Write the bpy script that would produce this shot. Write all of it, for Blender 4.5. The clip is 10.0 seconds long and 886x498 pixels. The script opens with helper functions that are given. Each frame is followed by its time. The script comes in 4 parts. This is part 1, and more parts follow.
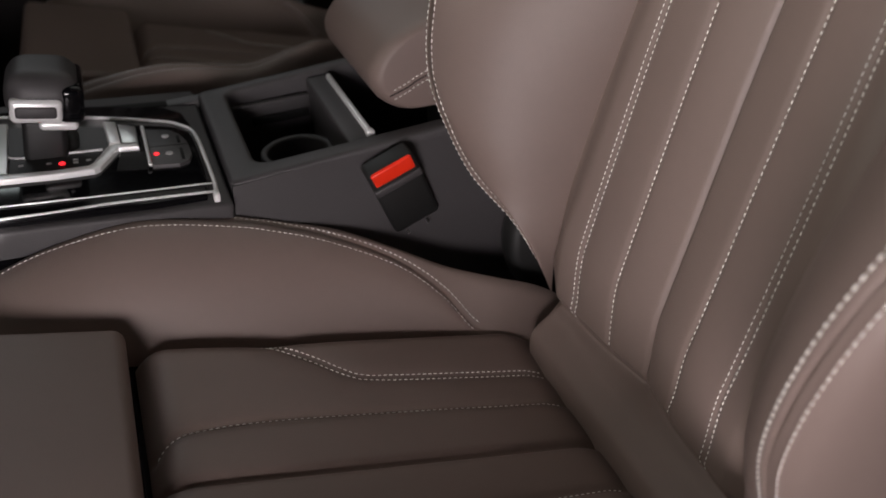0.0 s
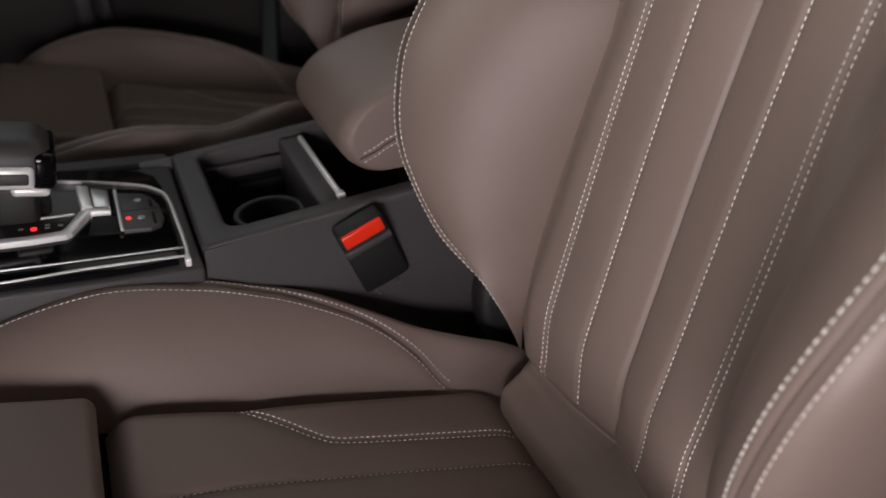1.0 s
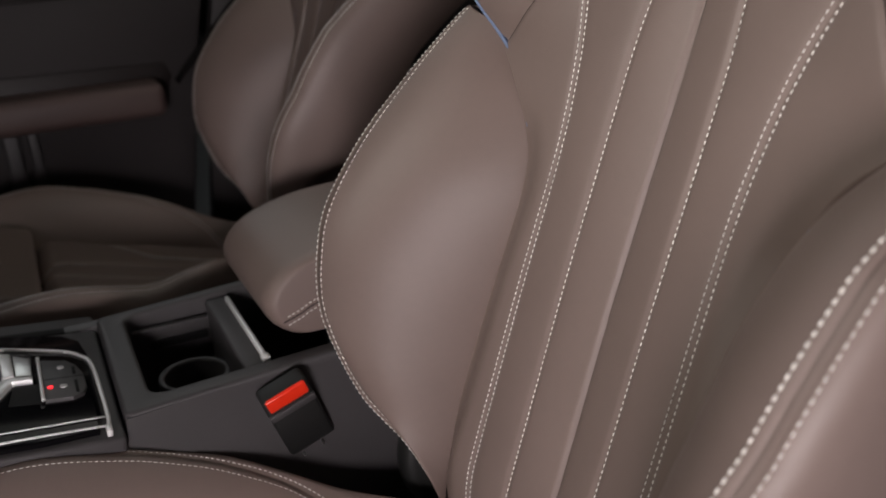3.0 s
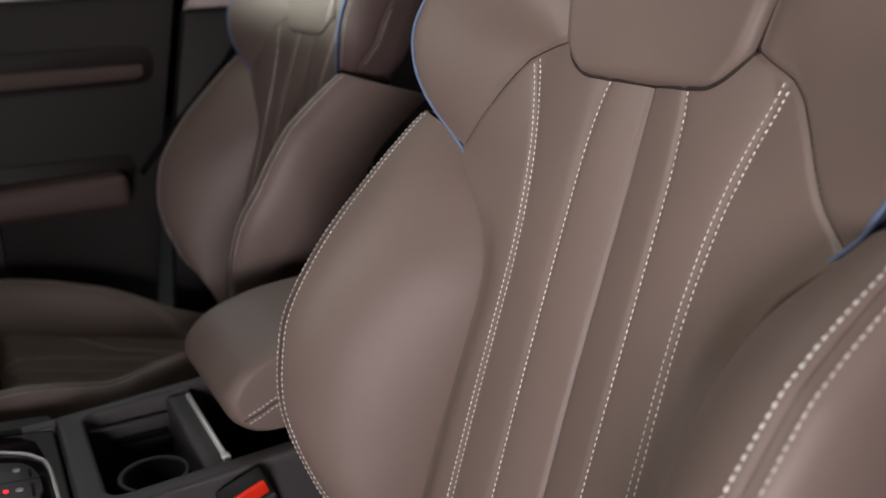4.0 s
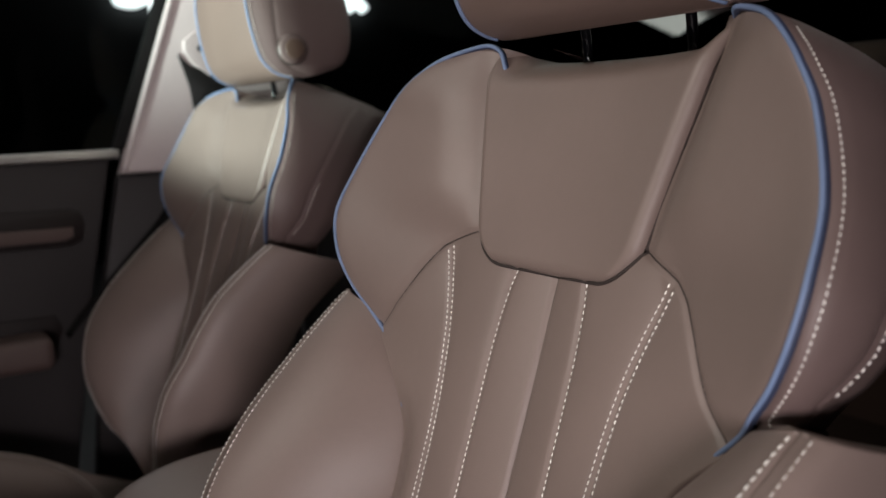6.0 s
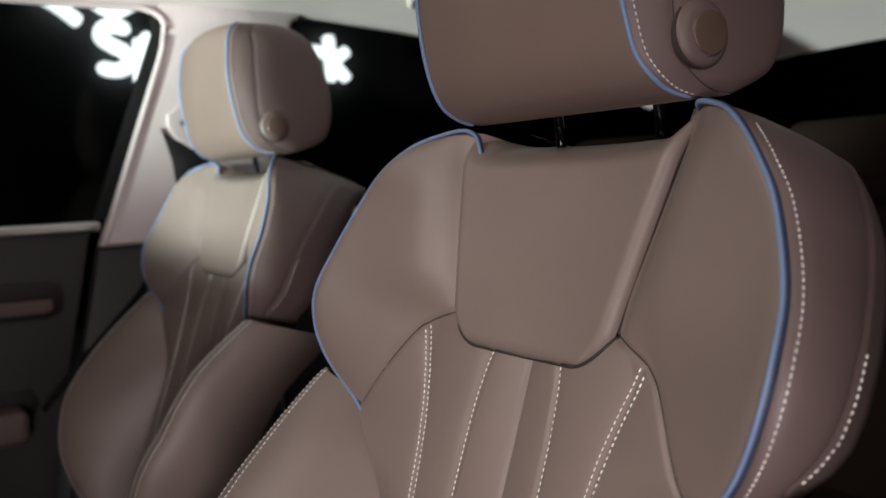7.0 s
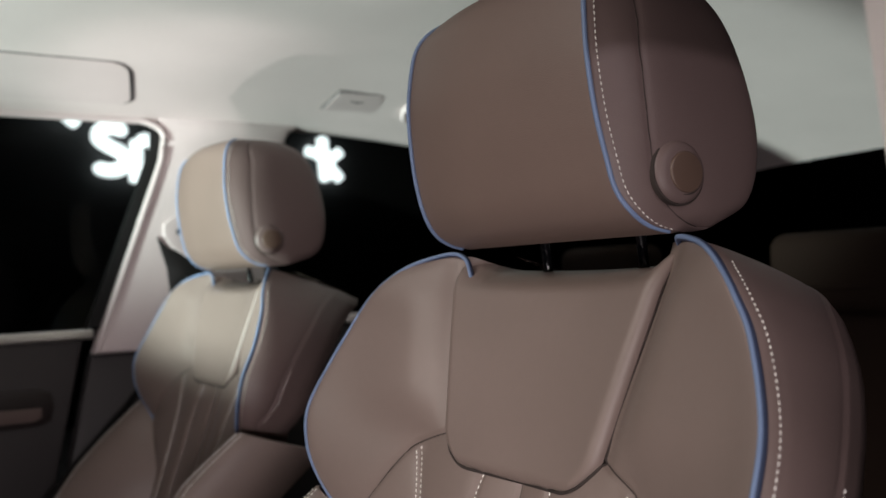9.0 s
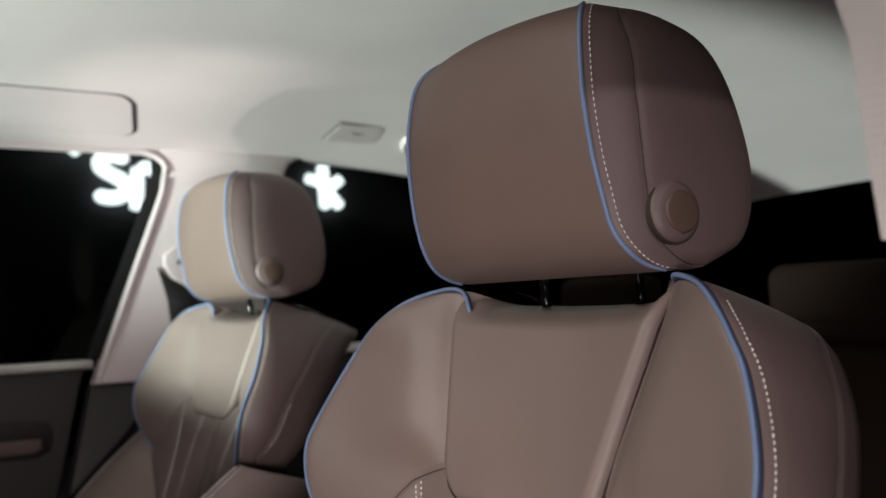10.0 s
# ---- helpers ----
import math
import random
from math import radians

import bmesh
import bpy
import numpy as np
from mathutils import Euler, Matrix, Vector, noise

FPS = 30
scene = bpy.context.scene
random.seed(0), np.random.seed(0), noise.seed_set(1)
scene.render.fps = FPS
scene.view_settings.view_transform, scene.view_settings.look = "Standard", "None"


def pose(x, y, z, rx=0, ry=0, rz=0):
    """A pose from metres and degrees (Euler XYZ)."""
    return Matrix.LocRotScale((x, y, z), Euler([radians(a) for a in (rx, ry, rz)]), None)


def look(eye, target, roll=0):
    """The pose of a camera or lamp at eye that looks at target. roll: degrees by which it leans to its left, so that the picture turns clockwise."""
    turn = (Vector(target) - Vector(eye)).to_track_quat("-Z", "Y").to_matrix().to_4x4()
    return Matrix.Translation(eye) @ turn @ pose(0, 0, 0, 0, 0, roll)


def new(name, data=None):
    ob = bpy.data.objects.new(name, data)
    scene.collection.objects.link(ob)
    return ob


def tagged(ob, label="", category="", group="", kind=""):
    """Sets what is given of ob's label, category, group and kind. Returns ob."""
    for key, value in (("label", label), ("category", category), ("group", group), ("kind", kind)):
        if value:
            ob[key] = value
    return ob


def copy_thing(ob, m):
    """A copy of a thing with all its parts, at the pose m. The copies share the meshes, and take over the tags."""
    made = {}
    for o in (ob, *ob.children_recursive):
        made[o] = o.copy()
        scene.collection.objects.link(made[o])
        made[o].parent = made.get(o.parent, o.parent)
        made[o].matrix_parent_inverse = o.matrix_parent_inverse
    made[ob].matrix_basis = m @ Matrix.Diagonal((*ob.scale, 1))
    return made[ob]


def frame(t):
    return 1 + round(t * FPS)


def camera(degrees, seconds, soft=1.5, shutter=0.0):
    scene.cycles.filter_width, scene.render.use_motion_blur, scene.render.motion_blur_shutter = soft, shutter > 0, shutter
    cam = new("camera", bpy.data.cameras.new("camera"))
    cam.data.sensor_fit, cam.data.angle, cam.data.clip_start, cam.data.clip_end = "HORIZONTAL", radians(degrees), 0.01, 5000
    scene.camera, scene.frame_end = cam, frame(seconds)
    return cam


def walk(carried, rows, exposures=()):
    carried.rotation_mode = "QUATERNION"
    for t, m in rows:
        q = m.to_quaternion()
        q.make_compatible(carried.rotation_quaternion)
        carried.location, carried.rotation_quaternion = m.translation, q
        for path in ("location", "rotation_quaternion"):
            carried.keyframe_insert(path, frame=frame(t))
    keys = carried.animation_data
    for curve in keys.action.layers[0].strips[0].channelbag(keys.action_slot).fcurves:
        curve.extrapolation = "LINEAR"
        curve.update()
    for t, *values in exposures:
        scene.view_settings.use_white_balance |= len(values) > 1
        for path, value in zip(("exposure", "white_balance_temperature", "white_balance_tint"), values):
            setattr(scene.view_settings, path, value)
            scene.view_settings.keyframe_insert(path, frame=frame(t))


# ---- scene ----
cam = camera(51.4, 10.0)
ROWS = [
    (0.0, -0.2842, -0.4500, 1.0544, 57.83, 3.66, -20.22),
    (0.5, -0.2795, -0.4520, 1.0620, 58.79, 3.72, -20.81),
    (1.0, -0.2768, -0.4550, 1.0708, 60.53, 3.58, -21.71),
    (1.5, -0.2742, -0.4600, 1.0776, 62.69, 3.54, -22.49),
    (2.0, -0.2703, -0.4640, 1.0873, 64.60, 3.49, -23.44),
    (2.5, -0.2665, -0.4690, 1.0960, 66.40, 3.44, -24.46),
    (3.8, -0.2613, -0.4830, 1.1217, 72.21, 2.90, -27.33),
    (4.0, -0.2608, -0.4860, 1.1267, 73.17, 2.98, -27.69),
    (4.5, -0.2580, -0.4920, 1.1364, 75.38, 2.83, -28.43),
    (5.0, -0.2579, -0.5000, 1.1485, 77.51, 2.87, -29.55),
    (5.5, -0.2552, -0.5070, 1.1563, 79.58, 2.72, -30.66),
    (7.0, -0.2564, -0.5240, 1.1775, 85.70, 2.51, -32.64),
    (7.5, -0.2589, -0.5300, 1.1837, 87.26, 2.50, -32.91),
    (8.0, -0.2623, -0.5340, 1.1900, 88.73, 2.49, -33.18),
    (8.5, -0.2629, -0.5380, 1.1951, 90.05, 2.49, -33.11),
    (9.0, -0.2665, -0.5420, 1.1994, 91.68, 2.39, -33.18),
    (9.5, -0.2701, -0.5470, 1.2048, 92.69, 2.39, -33.21),
    (10.0, -0.2699, -0.5490, 1.2068, 93.32, 2.40, -33.18),
]
walk(cam, [(t, pose(x, y, z, rx, ry, rz)) for t, x, y, z, rx, ry, rz in ROWS])

# depth of field of a fast lens focused on the nearer seat
cam.data.dof.use_dof = True
cam.data.dof.focus_distance = 0.655
cam.data.dof.aperture_fstop = 6.5

# ---------------------------------------------------------------- light
world = bpy.data.worlds.new("showroom_air")
scene.world = world
world.use_nodes = True
world.node_tree.nodes["Background"].inputs["Color"].default_value = (0.93, 0.95, 1.0, 1)
world.node_tree.nodes["Background"].inputs["Strength"].default_value = 0.010
scene.view_settings.exposure = 0.0


def area_lamp(name, eye, target, w, h, watts, color):
    data = bpy.data.lights.new(name, "AREA")
    data.shape, data.size, data.size_y, data.energy, data.color = "RECTANGLE", w, h, watts, color
    ob = new(name, data)
    ob.matrix_world = look(eye, target)
    return ob


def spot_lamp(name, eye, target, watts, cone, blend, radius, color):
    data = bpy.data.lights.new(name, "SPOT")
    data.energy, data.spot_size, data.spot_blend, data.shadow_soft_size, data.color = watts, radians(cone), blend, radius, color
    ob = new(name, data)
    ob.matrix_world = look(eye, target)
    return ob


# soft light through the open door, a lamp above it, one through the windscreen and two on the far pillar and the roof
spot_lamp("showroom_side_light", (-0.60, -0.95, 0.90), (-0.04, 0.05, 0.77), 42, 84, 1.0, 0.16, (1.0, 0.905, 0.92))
spot_lamp("showroom_high_light", (0.05, -2.20, 2.27), (0.21, -0.13, 1.305), 33, 13, 0.7, 0.03, (1.0, 0.88, 0.93))
spot_lamp("showroom_front_light", (-1.83, 0.12, 2.30), (0.10, 0.0, 1.11), 114, 29, 0.9, 0.34, (1.0, 0.955, 0.88))
spot_lamp("showroom_spot", (-2.3, 0.62, 1.03), (0.40, 0.78, 1.50), 690, 24, 0.5, 0.05, (0.82, 1.0, 0.93))
spot_lamp("showroom_low_light", (-0.70, -0.12, 0.45), (0.37, 1.10, 1.55), 60, 22, 0.7, 0.03, (1.0, 0.95, 0.93))
# added panel without a seen source, to brighten the console's chrome
area_lamp("chrome_fill_panel", (-0.7, 5.2, 4.1), (-0.35, 0.37, 0.71), 2.2, 0.6, 20, (0.96, 0.98, 1.0))

# ---------------------------------------------------------------- materials


def material(name, color, rough=0.5, metal=0.0, vary=0.12, vary_scale=9.0, grain=0.0, grain_scale=900.0, grain_kind="noise",
             coat=0.0, sheen=0.0, emit=None, strength=0.0, wear_rough=0.08, spec=0.5):
    m = bpy.data.materials.new(name)
    m.use_nodes = True
    n, l = m.node_tree.nodes, m.node_tree.links
    b = n["Principled BSDF"]
    b.inputs["Roughness"].default_value = rough
    b.inputs["Metallic"].default_value = metal
    b.inputs["Coat Weight"].default_value = coat
    b.inputs["Coat Roughness"].default_value = 0.06
    b.inputs["Sheen Weight"].default_value = sheen
    b.inputs["Specular IOR Level"].default_value = spec
    co = n.new("ShaderNodeTexCoord")
    big = n.new("ShaderNodeTexNoise")
    big.inputs["Scale"].default_value, big.inputs["Detail"].default_value = vary_scale, 5
    l.new(co.outputs["Object"], big.inputs["Vector"])
    ramp = n.new("ShaderNodeMapRange")
    ramp.inputs["From Min"].default_value, ramp.inputs["From Max"].default_value = 0.3, 0.7
    ramp.inputs["To Min"].default_value, ramp.inputs["To Max"].default_value = 1 - vary, 1 + vary
    l.new(big.outputs["Fac"], ramp.inputs["Value"])
    fine = n.new("ShaderNodeTexNoise")
    fine.inputs["Scale"].default_value, fine.inputs["Detail"].default_value = vary_scale * 25, 3
    l.new(co.outputs["Object"], fine.inputs["Vector"])
    ramp2 = n.new("ShaderNodeMapRange")
    ramp2.inputs["To Min"].default_value, ramp2.inputs["To Max"].default_value = 1 - vary * 0.5, 1 + vary * 0.5
    l.new(fine.outputs["Fac"], ramp2.inputs["Value"])
    mul = n.new("ShaderNodeMath")
    mul.operation = "MULTIPLY"
    l.new(ramp.outputs["Result"], mul.inputs[0])
    l.new(ramp2.outputs["Result"], mul.inputs[1])
    hue = n.new("ShaderNodeHueSaturation")
    hue.inputs["Color"].default_value = (*color, 1)
    l.new(mul.outputs["Value"], hue.inputs["Value"])
    l.new(hue.outputs["Color"], b.inputs["Base Color"])
    rr = n.new("ShaderNodeMapRange")
    rr.inputs["To Min"].default_value, rr.inputs["To Max"].default_value = max(rough - wear_rough, 0.02), min(rough + wear_rough, 1)
    l.new(big.outputs["Fac"], rr.inputs["Value"])
    l.new(rr.outputs["Result"], b.inputs["Roughness"])
    if grain:
        if grain_kind == "voronoi":
            g = n.new("ShaderNodeTexVoronoi")
            g.feature = "DISTANCE_TO_EDGE"
            g.inputs["Scale"].default_value = grain_scale
            out = g.outputs["Distance"]
        elif grain_kind == "weave":
            g = n.new("ShaderNodeTexWave")
            g.inputs["Scale"].default_value, g.inputs["Distortion"].default_value = grain_scale, 1.5
            out = g.outputs["Fac"]
        else:
            g = n.new("ShaderNodeTexNoise")
            g.inputs["Scale"].default_value, g.inputs["Detail"].default_value = grain_scale, 2
            out = g.outputs["Fac"]
        l.new(co.outputs["Object"], g.inputs["Vector"])
        bump = n.new("ShaderNodeBump")
        bump.inputs["Strength"].default_value, bump.inputs["Distance"].default_value = grain, 0.0006
        l.new(out, bump.inputs["Height"])
        l.new(bump.outputs["Normal"], b.inputs["Normal"])
    if emit:
        b.inputs["Emission Color"].default_value = (*emit, 1)
        b.inputs["Emission Strength"].default_value = strength
    return m


LEATHER = material("taupe_leather", (0.214, 0.161, 0.142), 0.46, vary=0.06, vary_scale=6, grain=0.35, grain_scale=820, grain_kind="voronoi", spec=0.5)
# darker plum leather for the sides; the headrest's flanks take it as shade
LEATHER_SIDE = material("plum_shaded_leather", (0.150, 0.105, 0.098), 0.46, vary=0.06, vary_scale=6, grain=0.35, grain_scale=820, grain_kind="voronoi", spec=0.5)
HEAD_LEATHER = material("warm_brown_leather", (0.190, 0.133, 0.113), 0.5, vary=0.06, vary_scale=6, grain=0.35, grain_scale=820, grain_kind="voronoi", spec=0.5)
# near black: the dimness of the rear is put into this leather's colour
REAR_LEATHER = material("rear_shaded_leather", (0.014, 0.0085, 0.0065), 0.75, vary=0.06, vary_scale=6, grain=0.22, grain_scale=820, grain_kind="voronoi", spec=0.04)
THREAD = material("ivory_thread", (0.90, 0.87, 0.82), 0.7, vary=0.15, vary_scale=60)
# dark tubes and discs of this draw the shade inside creases and gaps
SEAM = material("sewn_crease_shade", (0.030, 0.021, 0.018), 0.8, vary=0.1)
NAVY = material("navy_piping_shade", (0.030, 0.042, 0.085), 0.6, vary=0.08, vary_scale=30)
PIPING = material("blue_piping", (0.170, 0.237, 0.390), 0.5, vary=0.06, vary_scale=30, grain=0.2, grain_scale=1500)
PLASTIC = material("anthracite_plastic", (0.055, 0.051, 0.053), 0.5, vary=0.08, vary_scale=12, grain=0.25, grain_scale=1400)
PLASTIC_DARK = material("black_plastic", (0.012, 0.012, 0.012), 0.55, vary=0.1, vary_scale=12, grain=0.2, grain_scale=1400)
DOOR_TRIM = material("brown_grey_door_trim", (0.027, 0.022, 0.023), 0.6, vary=0.07, vary_scale=8, grain=0.3, grain_scale=1200)
# oxblood trim, near black because the shade of the recesses is put into it
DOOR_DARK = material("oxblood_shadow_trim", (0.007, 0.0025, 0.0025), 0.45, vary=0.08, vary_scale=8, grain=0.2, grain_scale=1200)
DOOR_LEATHER = material("dark_brown_door_leather", (0.100, 0.066, 0.060), 0.5, vary=0.06, vary_scale=8, grain=0.25, grain_scale=900, grain_kind="voronoi")
PIANO = material("piano_black", (0.004, 0.004, 0.005), 0.10, vary=0.05, coat=0.1, wear_rough=0.03, spec=0.3)
CHROME = material("satin_chrome", (0.95, 0.95, 0.96), 0.34, 0.72, vary=0.03, wear_rough=0.05)
SILVER = material("bright_satin_silver", (0.95, 0.95, 0.95), 0.30, 0.20, vary=0.04, wear_rough=0.05)
ALU = material("brushed_aluminium", (0.62, 0.61, 0.60), 0.3, 1.0, vary=0.05, grain=0.15, grain_scale=1600)
BUTTON = material("bronze_brown_button", (0.115, 0.074, 0.056), 0.36, vary=0.05, vary_scale=30)
RED = material("red_press_button", (0.93, 0.035, 0.010), 0.35, vary=0.05, vary_scale=40)
LED = material("red_led", (0.5, 0.01, 0.01), 0.4, vary=0.0, emit=(1.0, 0.02, 0.03), strength=2.0)
MARK = material("pale_grey_mark", (0.55, 0.55, 0.56), 0.5, vary=0.05)
HEADLINER = material("light_grey_headliner", (0.70, 0.61, 0.60), 0.9, vary=0.04, vary_scale=5, grain=0.5, grain_scale=1100)
PILLAR = material("light_grey_pillar_trim", (0.66, 0.565, 0.56), 0.75, vary=0.04, vary_scale=5, grain=0.45, grain_scale=1300)
PILLAR_CLOTH = material("woven_pillar_cloth", (0.82, 0.75, 0.72), 0.9, vary=0.05, vary_scale=10, grain=0.25, grain_scale=480, grain_kind="weave")
RUBBER = material("black_rubber", (0.010, 0.010, 0.010), 0.7, vary=0.1, spec=0.2)
BELT = material("black_belt_webbing", (0.010, 0.009, 0.009), 0.85, vary=0.1, spec=0.1, grain=0.6, grain_scale=320, grain_kind="weave")
CARPET = material("black_carpet", (0.013, 0.012, 0.012), 0.95, vary=0.25, vary_scale=40, grain=1.0, grain_scale=900)
CONCRETE = material("dark_showroom_floor", (0.05, 0.05, 0.05), 0.35, vary=0.12, vary_scale=2, grain=0.2, grain_scale=200)
WALL = material("black_showroom_wall", (0.016, 0.016, 0.017), 0.8, vary=0.15, vary_scale=1.0, grain=0.3, grain_scale=60)
SIGN = material("white_light_sign", (0.9, 0.9, 0.9), 0.5, vary=0.0, emit=(0.93, 0.97, 1.0), strength=2.4)
GLASS = bpy.data.materials.new("tinted_window_glass")
GLASS.use_nodes = True
_n, _l = GLASS.node_tree.nodes, GLASS.node_tree.links
_mix, _tr, _gl, _fr = (_n.new(k) for k in ("ShaderNodeMixShader", "ShaderNodeBsdfTransparent", "ShaderNodeBsdfGlossy", "ShaderNodeFresnel"))
_tr.inputs["Color"].default_value = (0.62, 0.68, 0.66, 1)
_gl.inputs["Roughness"].default_value = 0.02
_fr.inputs["IOR"].default_value = 1.16
_l.new(_fr.outputs[0], _mix.inputs[0])
_l.new(_tr.outputs[0], _mix.inputs[1])
_l.new(_gl.outputs[0], _mix.inputs[2])
_l.new(_mix.outputs[0], _n["Material Output"].inputs["Surface"])

# ---------------------------------------------------------------- mesh helpers


def from_arrays(name, verts, faces, mat, smooth=True):
    me = bpy.data.meshes.new(name)
    me.from_pydata([tuple(map(float, v)) for v in verts], [], faces)
    me.materials.append(mat)
    me.polygons.foreach_set("use_smooth", [smooth] * len(me.polygons))
    me.update()
    return me


def sheet(name, grid, mat, flip=False, closed=False):
    """A smooth quad sheet through a rows x columns array of points."""
    g = np.asarray(grid, float)
    r, c = g.shape[:2]
    ids = np.arange(r * c).reshape(r, c)
    if closed:
        ids = np.concatenate([ids, ids[:, :1]], 1)
    a, b, d, e = ids[:-1, :-1], ids[:-1, 1:], ids[1:, 1:], ids[1:, :-1]
    f = np.stack([a, b, d, e] if not flip else [a, e, d, b], -1).reshape(-1, 4).tolist()
    return from_arrays(name, g.reshape(-1, 3), f, mat)


def part(name, me, parent, label="", base=None):
    """Links a mesh as ONE object under a thing or part."""
    ob = new(name, me)
    ob.parent = parent
    ob.location = -Vector(parent_origin(parent))
    if label:
        tagged(ob, label)
    return ob


def parent_origin(ob):
    o = Vector((0, 0, 0))
    while ob is not None:
        o = o + ob.location
        ob = ob.parent
    return o


def thing(name, x, y, z, label, category, group="", kind=""):
    ob = new(name)
    ob.location = (x, y, z)
    return tagged(ob, label, category, group, kind)


def solo(name, me, label, category, kind="", group=""):
    return tagged(new(name, me), label, category, group, kind)


def bm_mesh(name, bm, mat, smooth=True, sharp=50):
    me = bpy.data.meshes.new(name)
    bmesh.ops.recalc_face_normals(bm, faces=bm.faces)
    bm.to_mesh(me)
    bm.free()
    me.materials.append(mat)
    me.polygons.foreach_set("use_smooth", [smooth] * len(me.polygons))
    if smooth:
        me.set_sharp_from_angle(angle=radians(sharp))
    me.update()
    return me


def block(name, x0, x1, y0, y1, z0, z1, mat, bevel=0.004, seg=3, m=None):
    """A box with rounded edges; m moves it."""
    bm = bmesh.new()
    bmesh.ops.create_cube(bm, size=1)
    for v in bm.verts:
        v.co = Vector(((x0 + x1) / 2 + v.co.x * (x1 - x0), (y0 + y1) / 2 + v.co.y * (y1 - y0), (z0 + z1) / 2 + v.co.z * (z1 - z0)))
    if bevel:
        bmesh.ops.bevel(bm, geom=bm.edges[:], offset=bevel, segments=seg, profile=0.5, affect="EDGES")
    if m is not None:
        bmesh.ops.transform(bm, matrix=m, verts=bm.verts)
    return bm_mesh(name, bm, mat)


def prism(name, pts, direction, depth, mat, bevel=0.0, seg=2):
    """A flat outline pushed out by depth along direction, with its rims rounded."""
    bm = bmesh.new()
    d = Vector(direction).normalized() * depth
    low = [bm.verts.new(Vector(p)) for p in pts]
    high = [bm.verts.new(Vector(p) + d) for p in pts]
    bm.faces.new(low)
    top = bm.faces.new(high[::-1])
    k = len(pts)
    for i in range(k):
        bm.faces.new((low[i], low[(i + 1) % k], high[(i + 1) % k], high[i]))
    bmesh.ops.recalc_face_normals(bm, faces=bm.faces)
    if bevel:
        rim = [e for f in (top,) for e in f.edges]
        bmesh.ops.bevel(bm, geom=rim, offset=bevel, segments=seg, profile=0.5, affect="EDGES")
    return bm_mesh(name, bm, mat, True, 24)


def spline(pts, n):
    """n points on a Catmull-Rom curve through pts."""
    p = np.asarray(pts, float)
    q = np.concatenate([[2 * p[0] - p[1]], p, [2 * p[-1] - p[-2]]])
    seg = np.linalg.norm(np.diff(p, axis=0), axis=1)
    s = np.concatenate([[0], np.cumsum(seg)])
    out = []
    for x in np.linspace(0, s[-1], n):
        i = min(int(np.searchsorted(s, x, side="right")) - 1, len(p) - 2)
        t = (x - s[i]) / max(seg[i], 1e-9)
        a, b, c, d = q[i:i + 4]
        out.append(0.5 * (2 * b + (c - a) * t + (2 * a - 5 * b + 4 * c - d) * t * t + (3 * b - a - 3 * c + d) * t ** 3))
    return np.array(out)


def tube(name, pts, radius, mat, sides=10, closed=False, flat=1.0, up=(0, 0, 1)):
    p = np.asarray(pts, float)
    tan = np.gradient(p, axis=0)
    tan /= np.maximum(np.linalg.norm(tan, axis=1, keepdims=True), 1e-9)
    a = np.cross(tan, np.array(up, float))
    bad = np.linalg.norm(a, axis=1) < 0.05
    a[bad] = np.cross(tan[bad], np.array([1.0, 0, 0]))
    a /= np.linalg.norm(a, axis=1, keepdims=True)
    b = np.cross(a, tan)
    ang = np.linspace(0, 2 * math.pi, sides, endpoint=False)
    rad = np.full(len(p), radius) if np.isscalar(radius) else np.asarray(radius)
    ring = p[:, None] + rad[:, None, None] * (np.cos(ang)[None, :, None] * a[:, None] + flat * np.sin(ang)[None, :, None] * b[:, None])
    r, c = ring.shape[:2]
    ids = np.arange(r * c).reshape(r, c)
    nxt = np.roll(ids, -1, 1)
    faces = np.stack([ids[:-1], nxt[:-1], nxt[1:], ids[1:]], -1).reshape(-1, 4).tolist()
    faces += [ids[0][::-1].tolist(), ids[-1].tolist()]
    return from_arrays(name, ring.reshape(-1, 3), faces, mat)


def disc(name, c, axis, r, h, mat, bevel=0.001, seg=48):
    bm = bmesh.new()
    bmesh.ops.create_cone(bm, cap_ends=True, segments=seg, radius1=r, radius2=r, depth=h)
    if bevel:
        rim = [e for e in bm.edges if len(e.link_faces) == 2 and any(len(f.verts) > 4 for f in e.link_faces)]
        bmesh.ops.bevel(bm, geom=rim, offset=bevel, segments=3, profile=0.5, affect="EDGES")
    q = Vector(axis).to_track_quat("Z", "Y").to_matrix().to_4x4()
    bmesh.ops.transform(bm, matrix=Matrix.Translation(c) @ q, verts=bm.verts)
    return bm_mesh(name, bm, mat)


